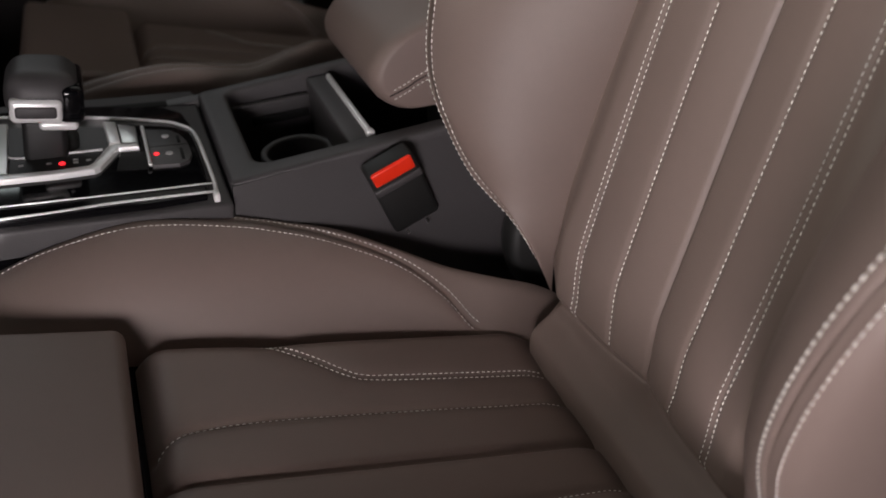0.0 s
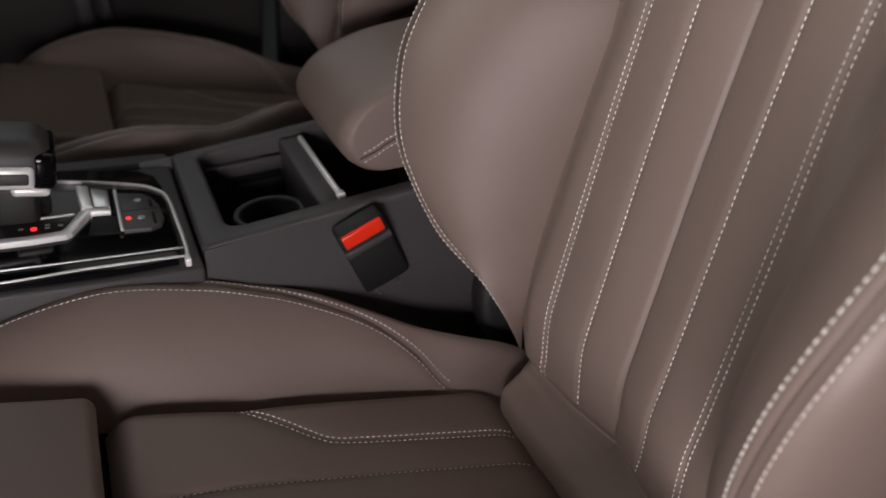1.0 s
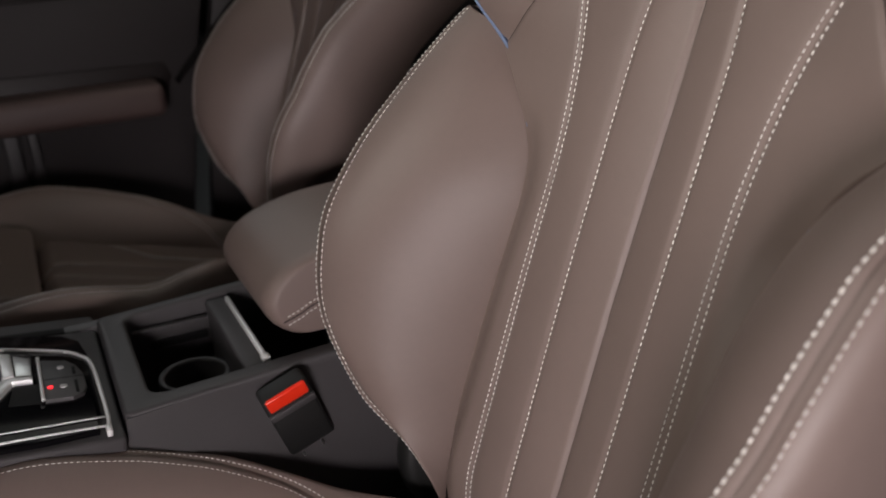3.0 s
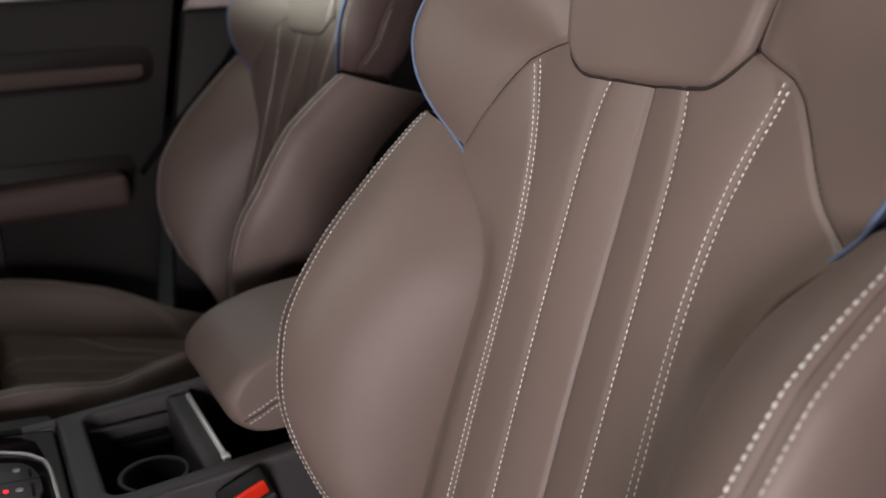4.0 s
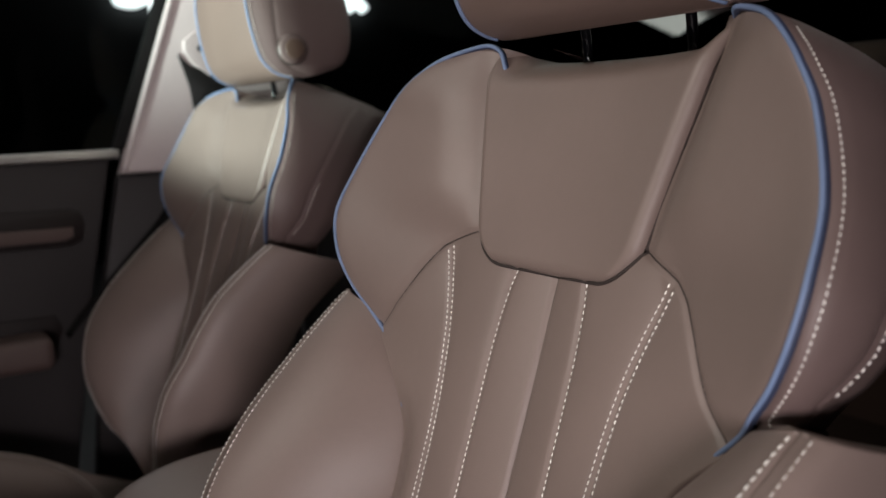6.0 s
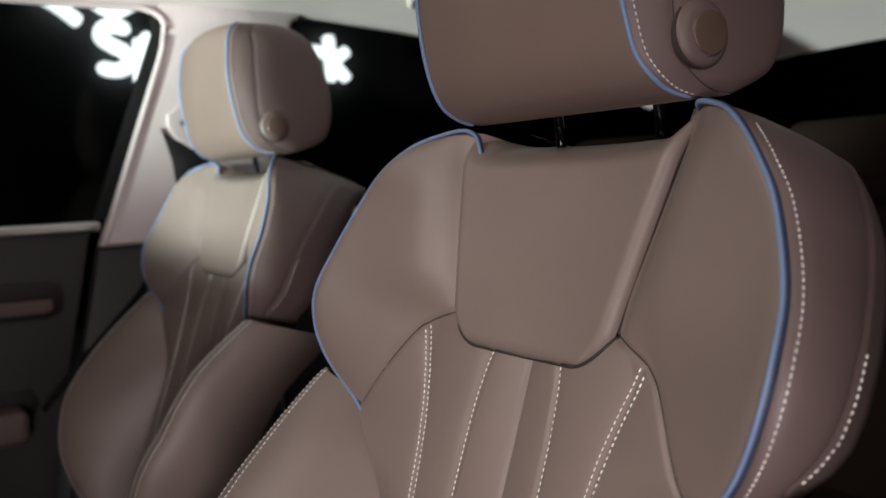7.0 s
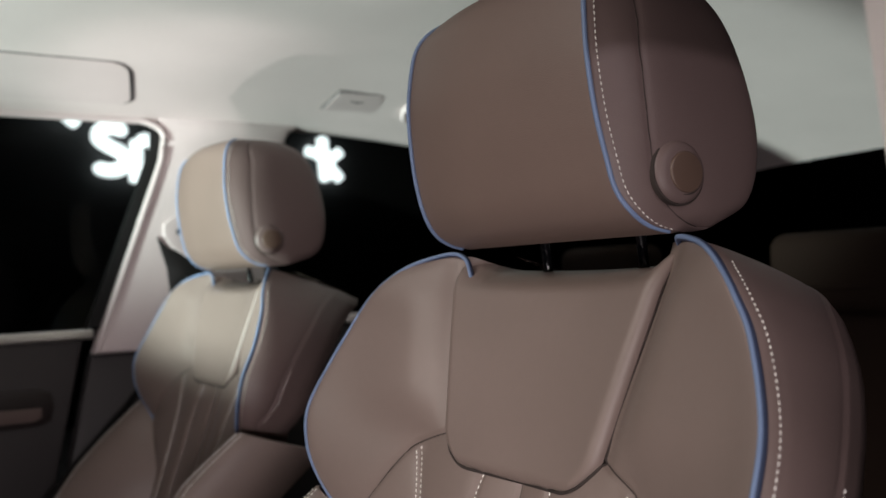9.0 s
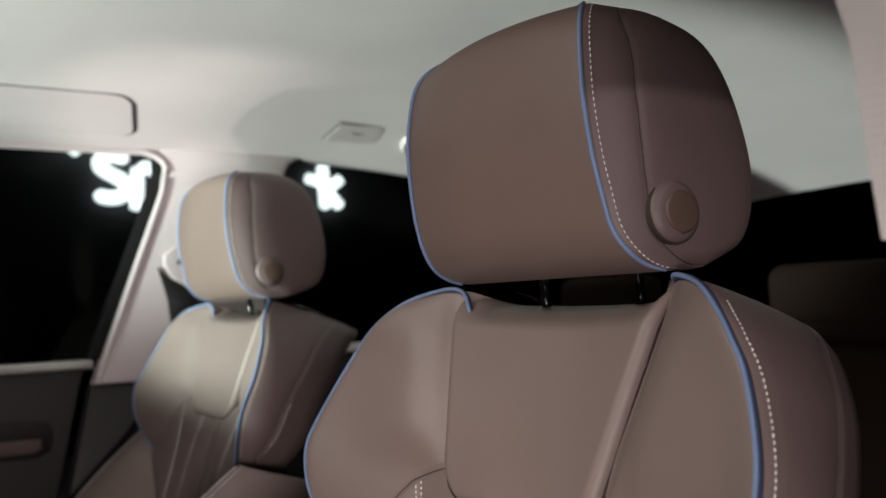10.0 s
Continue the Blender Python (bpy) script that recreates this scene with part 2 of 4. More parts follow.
def stitches(name, pts, normals, mat=THREAD, pitch=0.0046, length=0.0030, width=0.00034):
    """A row of thread stitches lying along a curve on a surface, as one strip."""
    p, nn = np.asarray(pts, float), np.asarray(normals, float)
    s = np.concatenate([[0], np.cumsum(np.linalg.norm(np.diff(p, axis=0), axis=1))])
    verts, faces = [], []
    at = lambda q: np.array([np.interp(q, s, p[:, k]) for k in range(3)])
    for q in np.arange(pitch * 0.5, s[-1] - length, pitch):
        a, c = at(q), at(q + length)
        t = (c - a) / np.linalg.norm(c - a)
        n0 = np.array([np.interp(q, s, nn[:, k]) for k in range(3)])
        n0 /= np.linalg.norm(n0)
        side = np.cross(t, n0)
        side /= np.linalg.norm(side)
        base = len(verts)
        for end, f in ((a, 0.0), (a + t * length * 0.25, 1.0), (c - t * length * 0.25, 1.0), (c, 0.0)):
            h = n0 * (0.0001 + 0.0006 * f)
            w = side * width * (0.55 + 0.45 * f)
            verts += [end - w - n0 * 0.0004, end - w * 0.6 + h, end + w * 0.6 + h, end + w - n0 * 0.0004]
        for k in range(3):
            o = base + 4 * k
            faces += [[o, o + 1, o + 5, o + 4], [o + 1, o + 2, o + 6, o + 5], [o + 2, o + 3, o + 7, o + 6]]
    return from_arrays(name, verts, faces, mat)


def line_distance(u, v, pts):
    """Distance in the plane of every (u, v) from a polyline."""
    p = np.asarray(pts, float)
    best = np.full(u.shape, 9.0)
    for (a, b), (c, d) in zip(p[:-1], p[1:]):
        l2 = max((c - a) ** 2 + (d - b) ** 2, 1e-12)
        t = np.clip(((u - a) * (c - a) + (v - b) * (d - b)) / l2, 0, 1)
        best = np.minimum(best, np.hypot(u - a - t * (c - a), v - b - t * (d - b)))
    return best

# ---------------------------------------------------------------- the front seat
# back frame: u across the car, v up along the back, w out of its face
BACK, UPV, OUT = np.array([0.004, 0, 0.611]), np.array([0.3231, 0, 0.9464]), np.array([-0.9464, 0, 0.3231])
SEAT_BASE = (0.0, 0.0, 0.36)


def even(pts, n):
    """n points on the curve through pts, each span of it taking an equal share."""
    p = np.asarray(pts, float)
    q = np.concatenate([[2 * p[0] - p[1]], p, [2 * p[-1] - p[-2]]])
    out = []
    for x in np.linspace(0, len(p) - 1, n):
        i = min(int(x), len(p) - 2)
        t = x - i
        a, b, c, d = q[i:i + 4]
        out.append(0.5 * (2 * b + (c - a) * t + (2 * a - 5 * b + 4 * c - d) * t * t + (3 * b - a - 3 * c + d) * t ** 3))
    return np.array(out)


def back_point(u, v, w):
    u, v, w = np.broadcast_arrays(*map(np.asarray, (u, v, w)))
    return BACK + u[..., None] * np.array([0, 1.0, 0]) + v[..., None] * UPV + w[..., None] * OUT


# outline of the centre shell: height, half width, height of its rim over the face
RIM = np.array([(-0.095, 0.132, -0.03), (-0.03, 0.136, -0.012), (-0.011, 0.141, -0.004), (0.012, 0.147, 0.004), (0.05, 0.149, 0.012), (0.10, 0.146, 0.016), (0.20, 0.143, 0.016), (0.28, 0.137, 0.016), (0.327, 0.147, 0.018), (0.355, 0.164, 0.020),
                (0.382, 0.193, 0.024), (0.395, 0.203, 0.029), (0.408, 0.216, 0.040), (0.424, 0.230, 0.050), (0.445, 0.241, 0.059), (0.475, 0.247, 0.064),
                (0.515, 0.241, 0.058), (0.56, 0.222, 0.052), (0.585, 0.205, 0.050), (0.602, 0.189, 0.046), (0.617, 0.170, 0.039), (0.627, 0.150, 0.030), (0.633, 0.128, 0.022)])
_rim = spline(RIM[:, [0, 1, 2]], 400)
PAD_BOTTOM = 0.458
TOP_ROLL = 20.0
DOUBLE = [(0.0915, -0.010), (0.0918, 0.010), (0.0930, 0.040), (0.0940, 0.09), (0.0938, 0.20), (0.0925, 0.30), (0.0945, 0.345), (0.1005, 0.39), (0.1095, 0.425), (0.1240, 0.466)]
JOINT = -0.011
SINGLE = [(0.041, -0.006), (0.0445, 0.018), (0.0465, 0.08), (0.047, 0.30), (0.0465, 0.40), (0.043, 0.440), (0.039, 0.458)]
WING = [(0.080, 0.488), (0.095, 0.482), (0.1255, 0.469), (0.139, 0.458), (0.152, 0.441), (0.165, 0.421), (0.177, 0.404), (0.192, 0.388)]


def half_width(v):
    return np.interp(v, _rim[:, 0], _rim[:, 1])


def ease(x):
    x = np.clip(x, 0, 1)
    return x * x * (3 - 2 * x)


def raw_face(a, v):
    h, wh = half_width(v), np.interp(v, _rim[:, 0], _rim[:, 2])
    base = np.interp(a, [0, 0.02, 0.047, 0.095, 0.13], [0.002, 0.006, 0.0115, 0.0150, 0.0165])
    base = base + (0.0125 - base) * np.clip((JOINT - v) / 0.012, 0, 1)
    k = np.clip((a - 0.115) / np.maximum(h - 0.115, 0.01), 0, 1)
    w = base + (wh - 0.0165) * k ** 1.35
    w = w + 0.006 * np.exp(-((v - 0.24) / 0.12) ** 2) * np.clip(1 - a / 0.14, 0, 1) * 0.4
    w = w - 0.009 * ease((0.055 - v) / 0.066) + 0.014 * ease((JOINT - v - 0.004) / 0.03) - 9.0 * np.clip(JOINT - 0.026 - v, 0, 1) ** 2
    # it rolls down into the joint beside the bolsters
    w = w - 0.0105 * ease(1 - (h - a) / 0.036) * ease((v - 0.008) / 0.04) * ease((0.36 - v) / 0.06)
    pad_gap = a - (0.0855 + 0.24 * (v - 0.467))
    # behind the pad it falls back under the headrest
    w = w - (0.006 * ease((v - 0.585) / 0.02) + TOP_ROLL * np.minimum(np.clip(v - 0.597, 0, 1), 0.026) ** 1.8) * ease((-0.006 - pad_gap) / 0.030)
    w = w - 0.0085 * np.exp(-((pad_gap - 0.001) / 0.006) ** 2) * ease((v - 0.470) / 0.02)
    return w + ease((v - 0.465) / 0.05) * ease((0.635 - v) / 0.05) * 0.011 * ease((pad_gap + 0.006) / 0.05) * ease((0.245 - a) / 0.11)


# the face without its seams, smoothed over half a centimetre
GA, GV = np.arange(0.0, 0.262, 0.001), np.arange(-0.10, 0.66, 0.001)
_mirror = np.abs(np.arange(-0.024, 0.286, 0.001))
_field = raw_face(*np.meshgrid(_mirror, np.arange(-0.124, 0.684, 0.001)))
_ker = np.exp(-(np.arange(-24, 25) / 6.5) ** 2 / 2)
_ker /= _ker.sum()
_field = np.apply_along_axis(lambda q: np.convolve(q, _ker, "valid"), 0, _field)
FACE = np.apply_along_axis(lambda q: np.convolve(q, _ker, "valid"), 1, _field)
_low = 1 - ease((GV - 0.37) / 0.07)[:len(FACE), None]
FACE = FACE * (1 - _low) + raw_face(*np.meshgrid(GA, GV))[:FACE.shape[0], :FACE.shape[1]] * _low


def shell_height(u, v):
    """Height of the padded face of the back over its plane."""
    a = np.abs(u)
    fa, fv = np.clip(a / 0.001, 0, FACE.shape[1] - 1.001), np.clip((v + 0.10) / 0.001, 0, FACE.shape[0] - 1.001)
    ia, iv = fa.astype(int), fv.astype(int)
    fa, fv = fa - ia, fv - iv
    w = (FACE[iv, ia] * (1 - fa) + FACE[iv, ia + 1] * fa) * (1 - fv) + (FACE[iv + 1, ia] * (1 - fa) + FACE[iv + 1, ia + 1] * fa) * fv
    seams = [(DOUBLE, 0.0012, 0.0030), (SINGLE, 0.0016, 0.0028), (WING, 0.0026, 0.0018), ([(0.0, JOINT), (0.0, 0.46)], 0.0026, 0.0020), ([(0.0, JOINT), (0.16, JOINT - 0.002)], 0.0065, 0.0045)]
    tight = np.zeros(np.shape(w))
    for line, depth, wide in seams:
        d = line_distance(a, v, line)
        w = w - depth * np.exp(-(d / wide) ** 2)
        tight = tight + np.exp(-d / 0.0125)
    w = w - 1.7 * np.clip(v - 0.600, 0, 1) * ease((0.116 - a) / 0.02)
    puff = 0.0038 - 0.0003 * ease((v - 0.40) / 0.08)
    w = w + puff * (1 - np.minimum(tight, 1.0))
    # one flank of the middle tuck overlaps the other
    w = w + 0.0002 * np.exp(-((u - 0.006) / 0.004) ** 2) * np.clip((v + 0.0) / 0.03, 0, 1) * np.clip((0.46 - v) / 0.03, 0, 1)
    return w


def shell_normal(u, v):
    e = 0.002
    du = (shell_height(u + e, v) - shell_height(u - e, v)) / (2 * e)
    dv = (shell_height(u, v + e) - shell_height(u, v - e)) / (2 * e)
    n = OUT - du[..., None] * np.array([0, 1.0, 0]) - dv[..., None] * UPV
    return n / np.linalg.norm(n, axis=-1, keepdims=True)


def on_shell(line, lift=0.0, n=160):
    p = spline(line, n)
    u, v = p[:, 0], p[:, 1]
    nn = shell_normal(u, v)
    return back_point(u, v, shell_height(u, v)) + nn * lift, nn


def side_step(line, d):
    """A line in the plane moved sideways by d."""
    p = spline(line, 90)
    t = np.gradient(p, axis=0)
    t /= np.linalg.norm(t, axis=1, keepdims=True)
    return p + d * np.stack([-t[:, 1], t[:, 0]], 1)


# depth of the side panel, from the piping to its rear seam, by height
FLANK = np.array([(-0.10, 0.020), (0.40, 0.022), (0.423, 0.025), (0.434, 0.034), (0.450, 0.044), (0.470, 0.048), (0.492, 0.050), (0.516, 0.053), (0.541, 0.061),
                  (0.568, 0.071), (0.585, 0.080), (0.600, 0.088), (0.615, 0.096), (0.633, 0.094)])


def back_shell():
    vs = np.concatenate([np.linspace(-0.092, 0.633, 430), 0.633 + 0.010 * np.sin(np.linspace(0.2, math.pi / 2, 6)), np.full(5, 0.644)])
    drop_v = np.concatenate([np.zeros(430), 0.010 * (1 - np.cos(np.linspace(0.2, math.pi / 2, 6))), [0.02, 0.035, 0.05, 0.065, 0.08]])
    s = np.concatenate([np.linspace(-1, 1, 281)])
    rows = []
    for v, dv in zip(vs, drop_v):
        vi = min(v, 0.633)
        h = float(half_width(vi))
        u = s * h
        w = shell_height(u, np.full_like(u, vi))
        lu, lw = [], []
        deep = float(np.interp(vi, FLANK[:, 0], FLANK[:, 1]))
        # below the shoulder the flank goes on behind the bolster
        side_h = h if vi > 0.405 else h + max(0.216 - h, 0) * float(ease((vi - 0.34) / 0.03))
        for off, back in ((0.0015, 0.0012), (0.0035, 0.0025), (0.0062, 0.003)):
            lu.append(h + off)
            lw.append(w[-1] - back)
        for off, share in ((0.0090, 0.055), (0.0122, 0.21), (0.0146, 0.46), (0.0153, 0.68), (0.0142, 0.86), (0.0130, 0.95), (0.0112, 1.0)):
            lu.append(side_h + off)
            lw.append(w[-1] - 0.003 - (deep - 0.003) * share)
        for off, back in ((0.0128, 0.0025), (0.0120, 0.006), (0.0085, 0.014), (0.0020, 0.030), (-0.009, 0.055), (-0.5 * h, 0.084), (-h + 0.001, 0.088)):
            lu.append(side_h + off if off > -0.01 else h + off)
            lw.append(w[-1] - deep - back)
        U = np.concatenate([-np.array(lu[::-1]), u, lu]) * (1 - 3.2 * dv)
        Wv = np.concatenate([np.array(lw[::-1]), w, lw]) - dv
        Wv = np.maximum(Wv, -0.135)
        rows.append(back_point(U, np.full_like(U, v), Wv))
    return np.array(rows), len(s)


def pad_half(v):
    b = 0.0855 + 0.24 * (v - 0.467)
    r = 0.030
    d = np.clip(r - (v - PAD_BOTTOM), 0, r)
    return b - r + np.sqrt(np.maximum(r * r - d * d, 0))


def pad_sheet():
    rows = []
    for t in np.linspace(0, 1, 90):
        v = PAD_BOTTOM + (0.632 - PAD_BOTTOM) * (t ** 1.35)
        h = float(pad_half(np.array(v))) + 0.0005
        s = np.sin(np.linspace(-1, 1, 81) * math.pi / 2)
        u = s * h
        edge = np.minimum((1 - np.abs(s)) * h, (v - PAD_BOTTOM) * 1.0)
        r = 0.011
        k = np.clip(edge / r, 0, 1)
        lift = -0.0010 + 0.0100 * np.sqrt(np.maximum(1 - (1 - k) ** 2.5, 0))
        plane = 0.0098 + 0.010 * (np.abs(u) / 0.11) ** 2
        tuck = -TOP_ROLL * np.clip(v - 0.597, 0, 1) ** 1.8 * (0.3 + 0.7 * ease((1 - np.abs(s)) * h / 0.035))
        rows.append(back_point(u, np.full_like(u, v), plane + lift - 0.003 + tuck + 0.002 * np.sin((v - 0.45) * 15)))
    return np.array(rows)


CREST = np.array([(0.140, 0.012, 0.020), (0.168, 0.042, 0.053), (0.201, 0.072, 0.085), (0.214, 0.105, 0.108), (0.222, 0.140, 0.122), (0.231, 0.180, 0.129),
                  (0.239, 0.220, 0.127), (0.244, 0.280, 0.107), (0.246, 0.345, 0.074), (0.249, 0.388, 0.048), (0.250, 0.408, 0.034)])
ROOT = np.array([(0.135, -0.014, 0.000), (0.141, 0.010, 0.003), (0.144, 0.045, 0.006), (0.145, 0.080, 0.006), (0.144, 0.120, 0.006), (0.142, 0.165, 0.006),
                 (0.139, 0.210, 0.006), (0.136, 0.280, 0.006), (0.152, 0.338, 0.008), (0.180, 0.374, 0.012), (0.203, 0.397, 0.024)])


def bolster_sheet(side, n=120):
    crest = CREST.copy()
    if side < 0:
        crest[0], crest[1], crest[2] = (0.178, -0.055, 0.020), (0.192, 0.040, 0.055), (0.207, 0.072, 0.085)
    else:
        crest[0], crest[1], crest[2], crest[3] = (0.141, 0.008, 0.014), (0.160, 0.046, 0.048), (0.190, 0.074, 0.081), (0.207, 0.107, 0.106)
    c, r = even(crest, n), even(ROOT, n)
    tan = np.gradient(c[:, :2], axis=0)
    tan /= np.linalg.norm(tan, axis=1, keepdims=True)
    out2 = np.stack([tan[:, 1], -tan[:, 0]], 1)
    rows, seam, seam_n, outer, outer_n = [], [], [], [], []
    for i in range(n):
        d = c[i] - r[i]
        nrm = np.array([-d[2], 0, d[0]])
        nrm = nrm / max(np.linalg.norm(nrm), 1e-6)
        reach = np.linalg.norm(d)
        prof = []
        for t in np.linspace(0, 1, 40):
            bulge = (0.20 * reach) * (4 * t * (1 - t)) ** 0.85 * (0.75 + 0.5 * t) * 0.75
            p = r[i] + d * t + nrm * bulge
            prof.append(p)
        if side < 0:
            c_lift = 0.016 * min(max((c[i][1] - 0.25) / 0.08, 0), 1)
            prof = [q + np.array([0, 0, c_lift * t]) for q, t in zip(prof, np.linspace(0, 1, 40))]
        else:
            c_lift = 0.0

        def o(a, b):
            b = b + c_lift
            return np.array([c[i][0] + out2[i][0] * a, c[i][1] + out2[i][1] * a, c[i][2] + b])
        fade = min(1.0, i / 12)
        for a, b in ((0.0008, -0.0020), (0.0026, 0.0004), (0.0044, -0.0020), (0.0060, -0.0008), (0.0082, -0.0014), (0.0135, -0.0060), (0.0175, -0.014), (0.020, -0.030), (0.021, -0.055), (0.017, -0.085), (0.006, -0.12)):
            low = float(ease(i / (0.22 * n))) if side > 0 else 1.0
            prof.append(o(a * (0.35 + 0.65 * fade) * (0.45 * low + 0.55), b * (0.5 + 0.5 * fade)))
        prof = np.array(prof)
        seam.append(prof[38] + nrm * 0.0004); outer.append(prof[44])
        seam_n.append(nrm); outer_n.append(np.array([out2[i][0] * 0.6, out2[i][1] * 0.6, 0.8]))
        rows.append(prof)
    # the top turns in under the shoulder's side panel
    for k, up in ((0.3, 0.001), (1.0, -0.006)):
        top = rows[n - 1].copy()
        top[41:, 0] += k * (np.minimum(top[41:, 0], 0.214) - top[41:, 0])
        top[41:, 1] += up
        top[41:, 2] -= 0.016 * k
        rows.append(top)
    g = np.array(rows)
    to = lambda a: back_point(side * np.asarray(a)[..., 0], np.asarray(a)[..., 1], np.asarray(a)[..., 2])
    vec = lambda a: np.array([side * x[0] * np.array([0, 1.0, 0]) + x[1] * UPV + x[2] * OUT for x in a])
    return to(g), (to(seam), vec(seam_n)), (to(outer), vec(outer_n))


def cushion_z(x):
    return 0.556 - 0.27 * (x + 0.033)


C_DOUBLE = [(-0.256, 0.150), (-0.235, 0.135), (-0.212, 0.118), (-0.196, 0.104), (-0.182, 0.095), (-0.160, 0.092), (-0.10, 0.089), (-0.033, 0.086)]
C_SINGLE = [(-0.336, 0.034), (-0.325, 0.043), (-0.305, 0.050), (-0.26, 0.0545), (-0.16, 0.0535), (-0.033, 0.049)]
C_MID = [(-0.34, -0.004), (-0.322, 0.0), (-0.03, 0.0)]


def cushion_height(x, u):
    a = np.abs(u)
    w = cushion_z(x) + 0.006 * (a / 0.14) ** 2
    tight = np.zeros(np.shape(w))
    for line, depth, wide in ((C_DOUBLE, 0.0014, 0.003), (C_SINGLE, 0.0016, 0.003), (C_MID, 0.0055, 0.0032)):
        d = line_distance(x, a, line)
        w = w - depth * np.exp(-(d / wide) ** 2)
        tight = tight + np.exp(-d / 0.0125)
    w = w + 0.0042 * (1 - np.minimum(tight, 1.0))
    e = np.clip((a - 0.128) / 0.022, 0, 1)
    w = w - 0.016 * e ** 2.2
    f = np.clip((-0.312 - x) / 0.030, 0, 1)
    w = w - 0.020 * f ** 2.4
    b = np.clip((x + 0.052) / 0.03, 0, 1)
    return w - 0.010 * b ** 2


def cushion_sheet():
    xs = np.concatenate([[-0.3415, -0.3415], np.linspace(-0.341, -0.001, 138), [0.0]])
    us = np.concatenate([[-0.151, -0.151], np.linspace(-0.1505, 0.1505, 131), [0.151, 0.151]])
    X, U = np.meshgrid(xs, us, indexing="ij")
    Z = cushion_height(X, U)
    Z[:, 0] -= 0.06
    Z[:, -1] -= 0.06
    Z[0, :] -= 0.06
    Z[-1, :] -= 0.03
    return np.stack([X, U, Z], -1)


def on_cushion(line, side=1, n=140):
    p = spline(line, n)
    x, u = p[:, 0], p[:, 1]
    z = cushion_height(x, u)
    e = 0.002
    dx = (cushion_height(x + e, u) - cushion_height(x - e, u)) / (2 * e)
    du = (cushion_height(x, u + e) - cushion_height(x, u - e)) / (2 * e)
    nn = np.stack([-dx, -du * side, np.ones_like(dx)], -1)
    return np.stack([x, side * u, z], -1), nn / np.linalg.norm(nn, axis=1, keepdims=True)


C_CREST = np.array([(-0.475, 0.215, 0.655), (-0.430, 0.228, 0.681), (-0.385, 0.234, 0.694), (-0.318, 0.236, 0.699), (-0.250, 0.231, 0.685), (-0.205, 0.223, 0.671), (-0.168, 0.212, 0.657),
                    (-0.120, 0.190, 0.633), (-0.089, 0.168, 0.605), (-0.068, 0.150, 0.573), (-0.048, 0.142, 0.560), (-0.016, 0.138, 0.548)])
C_RIDGE = np.array([(-0.475, 0.227, 0.653), (-0.430, 0.240, 0.678), (-0.385, 0.246, 0.691), (-0.318, 0.248, 0.696), (-0.250, 0.243, 0.683), (-0.202, 0.235, 0.669), (-0.160, 0.224, 0.656),
                    (-0.119, 0.203, 0.639), (-0.077, 0.184, 0.618), (-0.036, 0.168, 0.604), (-0.003, 0.163, 0.590), (0.026, 0.157, 0.570)])


def seat_wing_sheet(side, n=144):
    """The raised side of the seat cushion: face, stitched ridge and outer flank."""
    c, g = even(C_CREST, n), even(C_RIDGE, n)
    if side < 0:
        # unseen wing by the sill, raised to its rear end to shade the roll
        for line in (c, g):
            line[:, 2] += 0.045 * ease((line[:, 0] + 0.24) / 0.12)
    rows, s1, s2, n1, n2 = [], [], [], [], []
    last = int(n * 9.05 / 11)
    for i in range(n):
        x, u, z = c[i]
        root = np.array([x, 0.1525 - 0.004 * (i / n) ** 3, min(cushion_z(x) - 0.018, z - 0.004)])
        d = c[i] - root
        up = np.array([0, -d[2], d[1]])
        up = up / max(np.linalg.norm(up), 1e-6)
        reach = np.linalg.norm(d)
        prof = [root + d * t + up * (0.20 * reach * (4 * t * (1 - t)) ** 0.8 * (0.7 + 0.6 * t) * 0.75) for t in np.linspace(0, 1, 36)]
        across = g[i] - c[i]
        lift = np.array([0, 0, 1.0])
        far = np.linalg.norm(across)
        prof += [c[i] + across * min(0.0014 / far, 0.2) - lift * 0.0010, c[i] + across * min(0.004 / far, 0.4) - lift * 0.0008]
        prof += [c[i] + across * t + lift * (0.05 * far * 4 * t * (1 - t)) for t in (0.5, 0.75, 1.0)]
        o = np.array([0.0, 1.0, 0])
        prof += [g[i] + o * a + lift * b for a, b in ((0.006, -0.005), (0.011, -0.016), (0.014, -0.035), (0.014, -0.08), (0.004, -0.16))]
        if i <= last:
            s1.append(prof[33]); s2.append(c[i] + across * min(0.0062 / far, 0.55) + lift * 0.0002)
            n1.append(up); n2.append(np.array([0, 0.3, 0.95]))
        rows.append(prof)
    flip = np.array([1.0, side, 1.0])
    return np.array(rows) * flip, (np.array(s1) * flip, np.array(n1) * flip), (np.array(s2) * flip, np.array(n2) * flip)


# headrest: height, front of the face, half width of the face, half width of the flanks, back
HEAD = np.array([(1.2215, 0.192, 0.119, 0.123, 0.240), (1.226, 0.172, 0.1165, 0.124, 0.262), (1.235, 0.157, 0.1155, 0.127, 0.276), (1.250, 0.146, 0.113, 0.128, 0.285), (1.273, 0.139, 0.1125, 0.129, 0.290),
                 (1.300, 0.134, 0.1105, 0.128, 0.291), (1.335, 0.131, 0.1085, 0.124, 0.286), (1.365, 0.133, 0.1055, 0.119, 0.277), (1.385, 0.137, 0.1020, 0.113, 0.265),
                 (1.397, 0.145, 0.096, 0.104, 0.250), (1.404, 0.157, 0.085, 0.091, 0.230), (1.407, 0.172, 0.06, 0.064, 0.205)])
# the sewn line down the flank: height, depth behind the face
HEAD_SEAM = [(1.2275, 0.030), (1.236, 0.026), (1.250, 0.024), (1.28, 0.0275), (1.33, 0.033), (1.37, 0.034), (1.40, 0.026)]


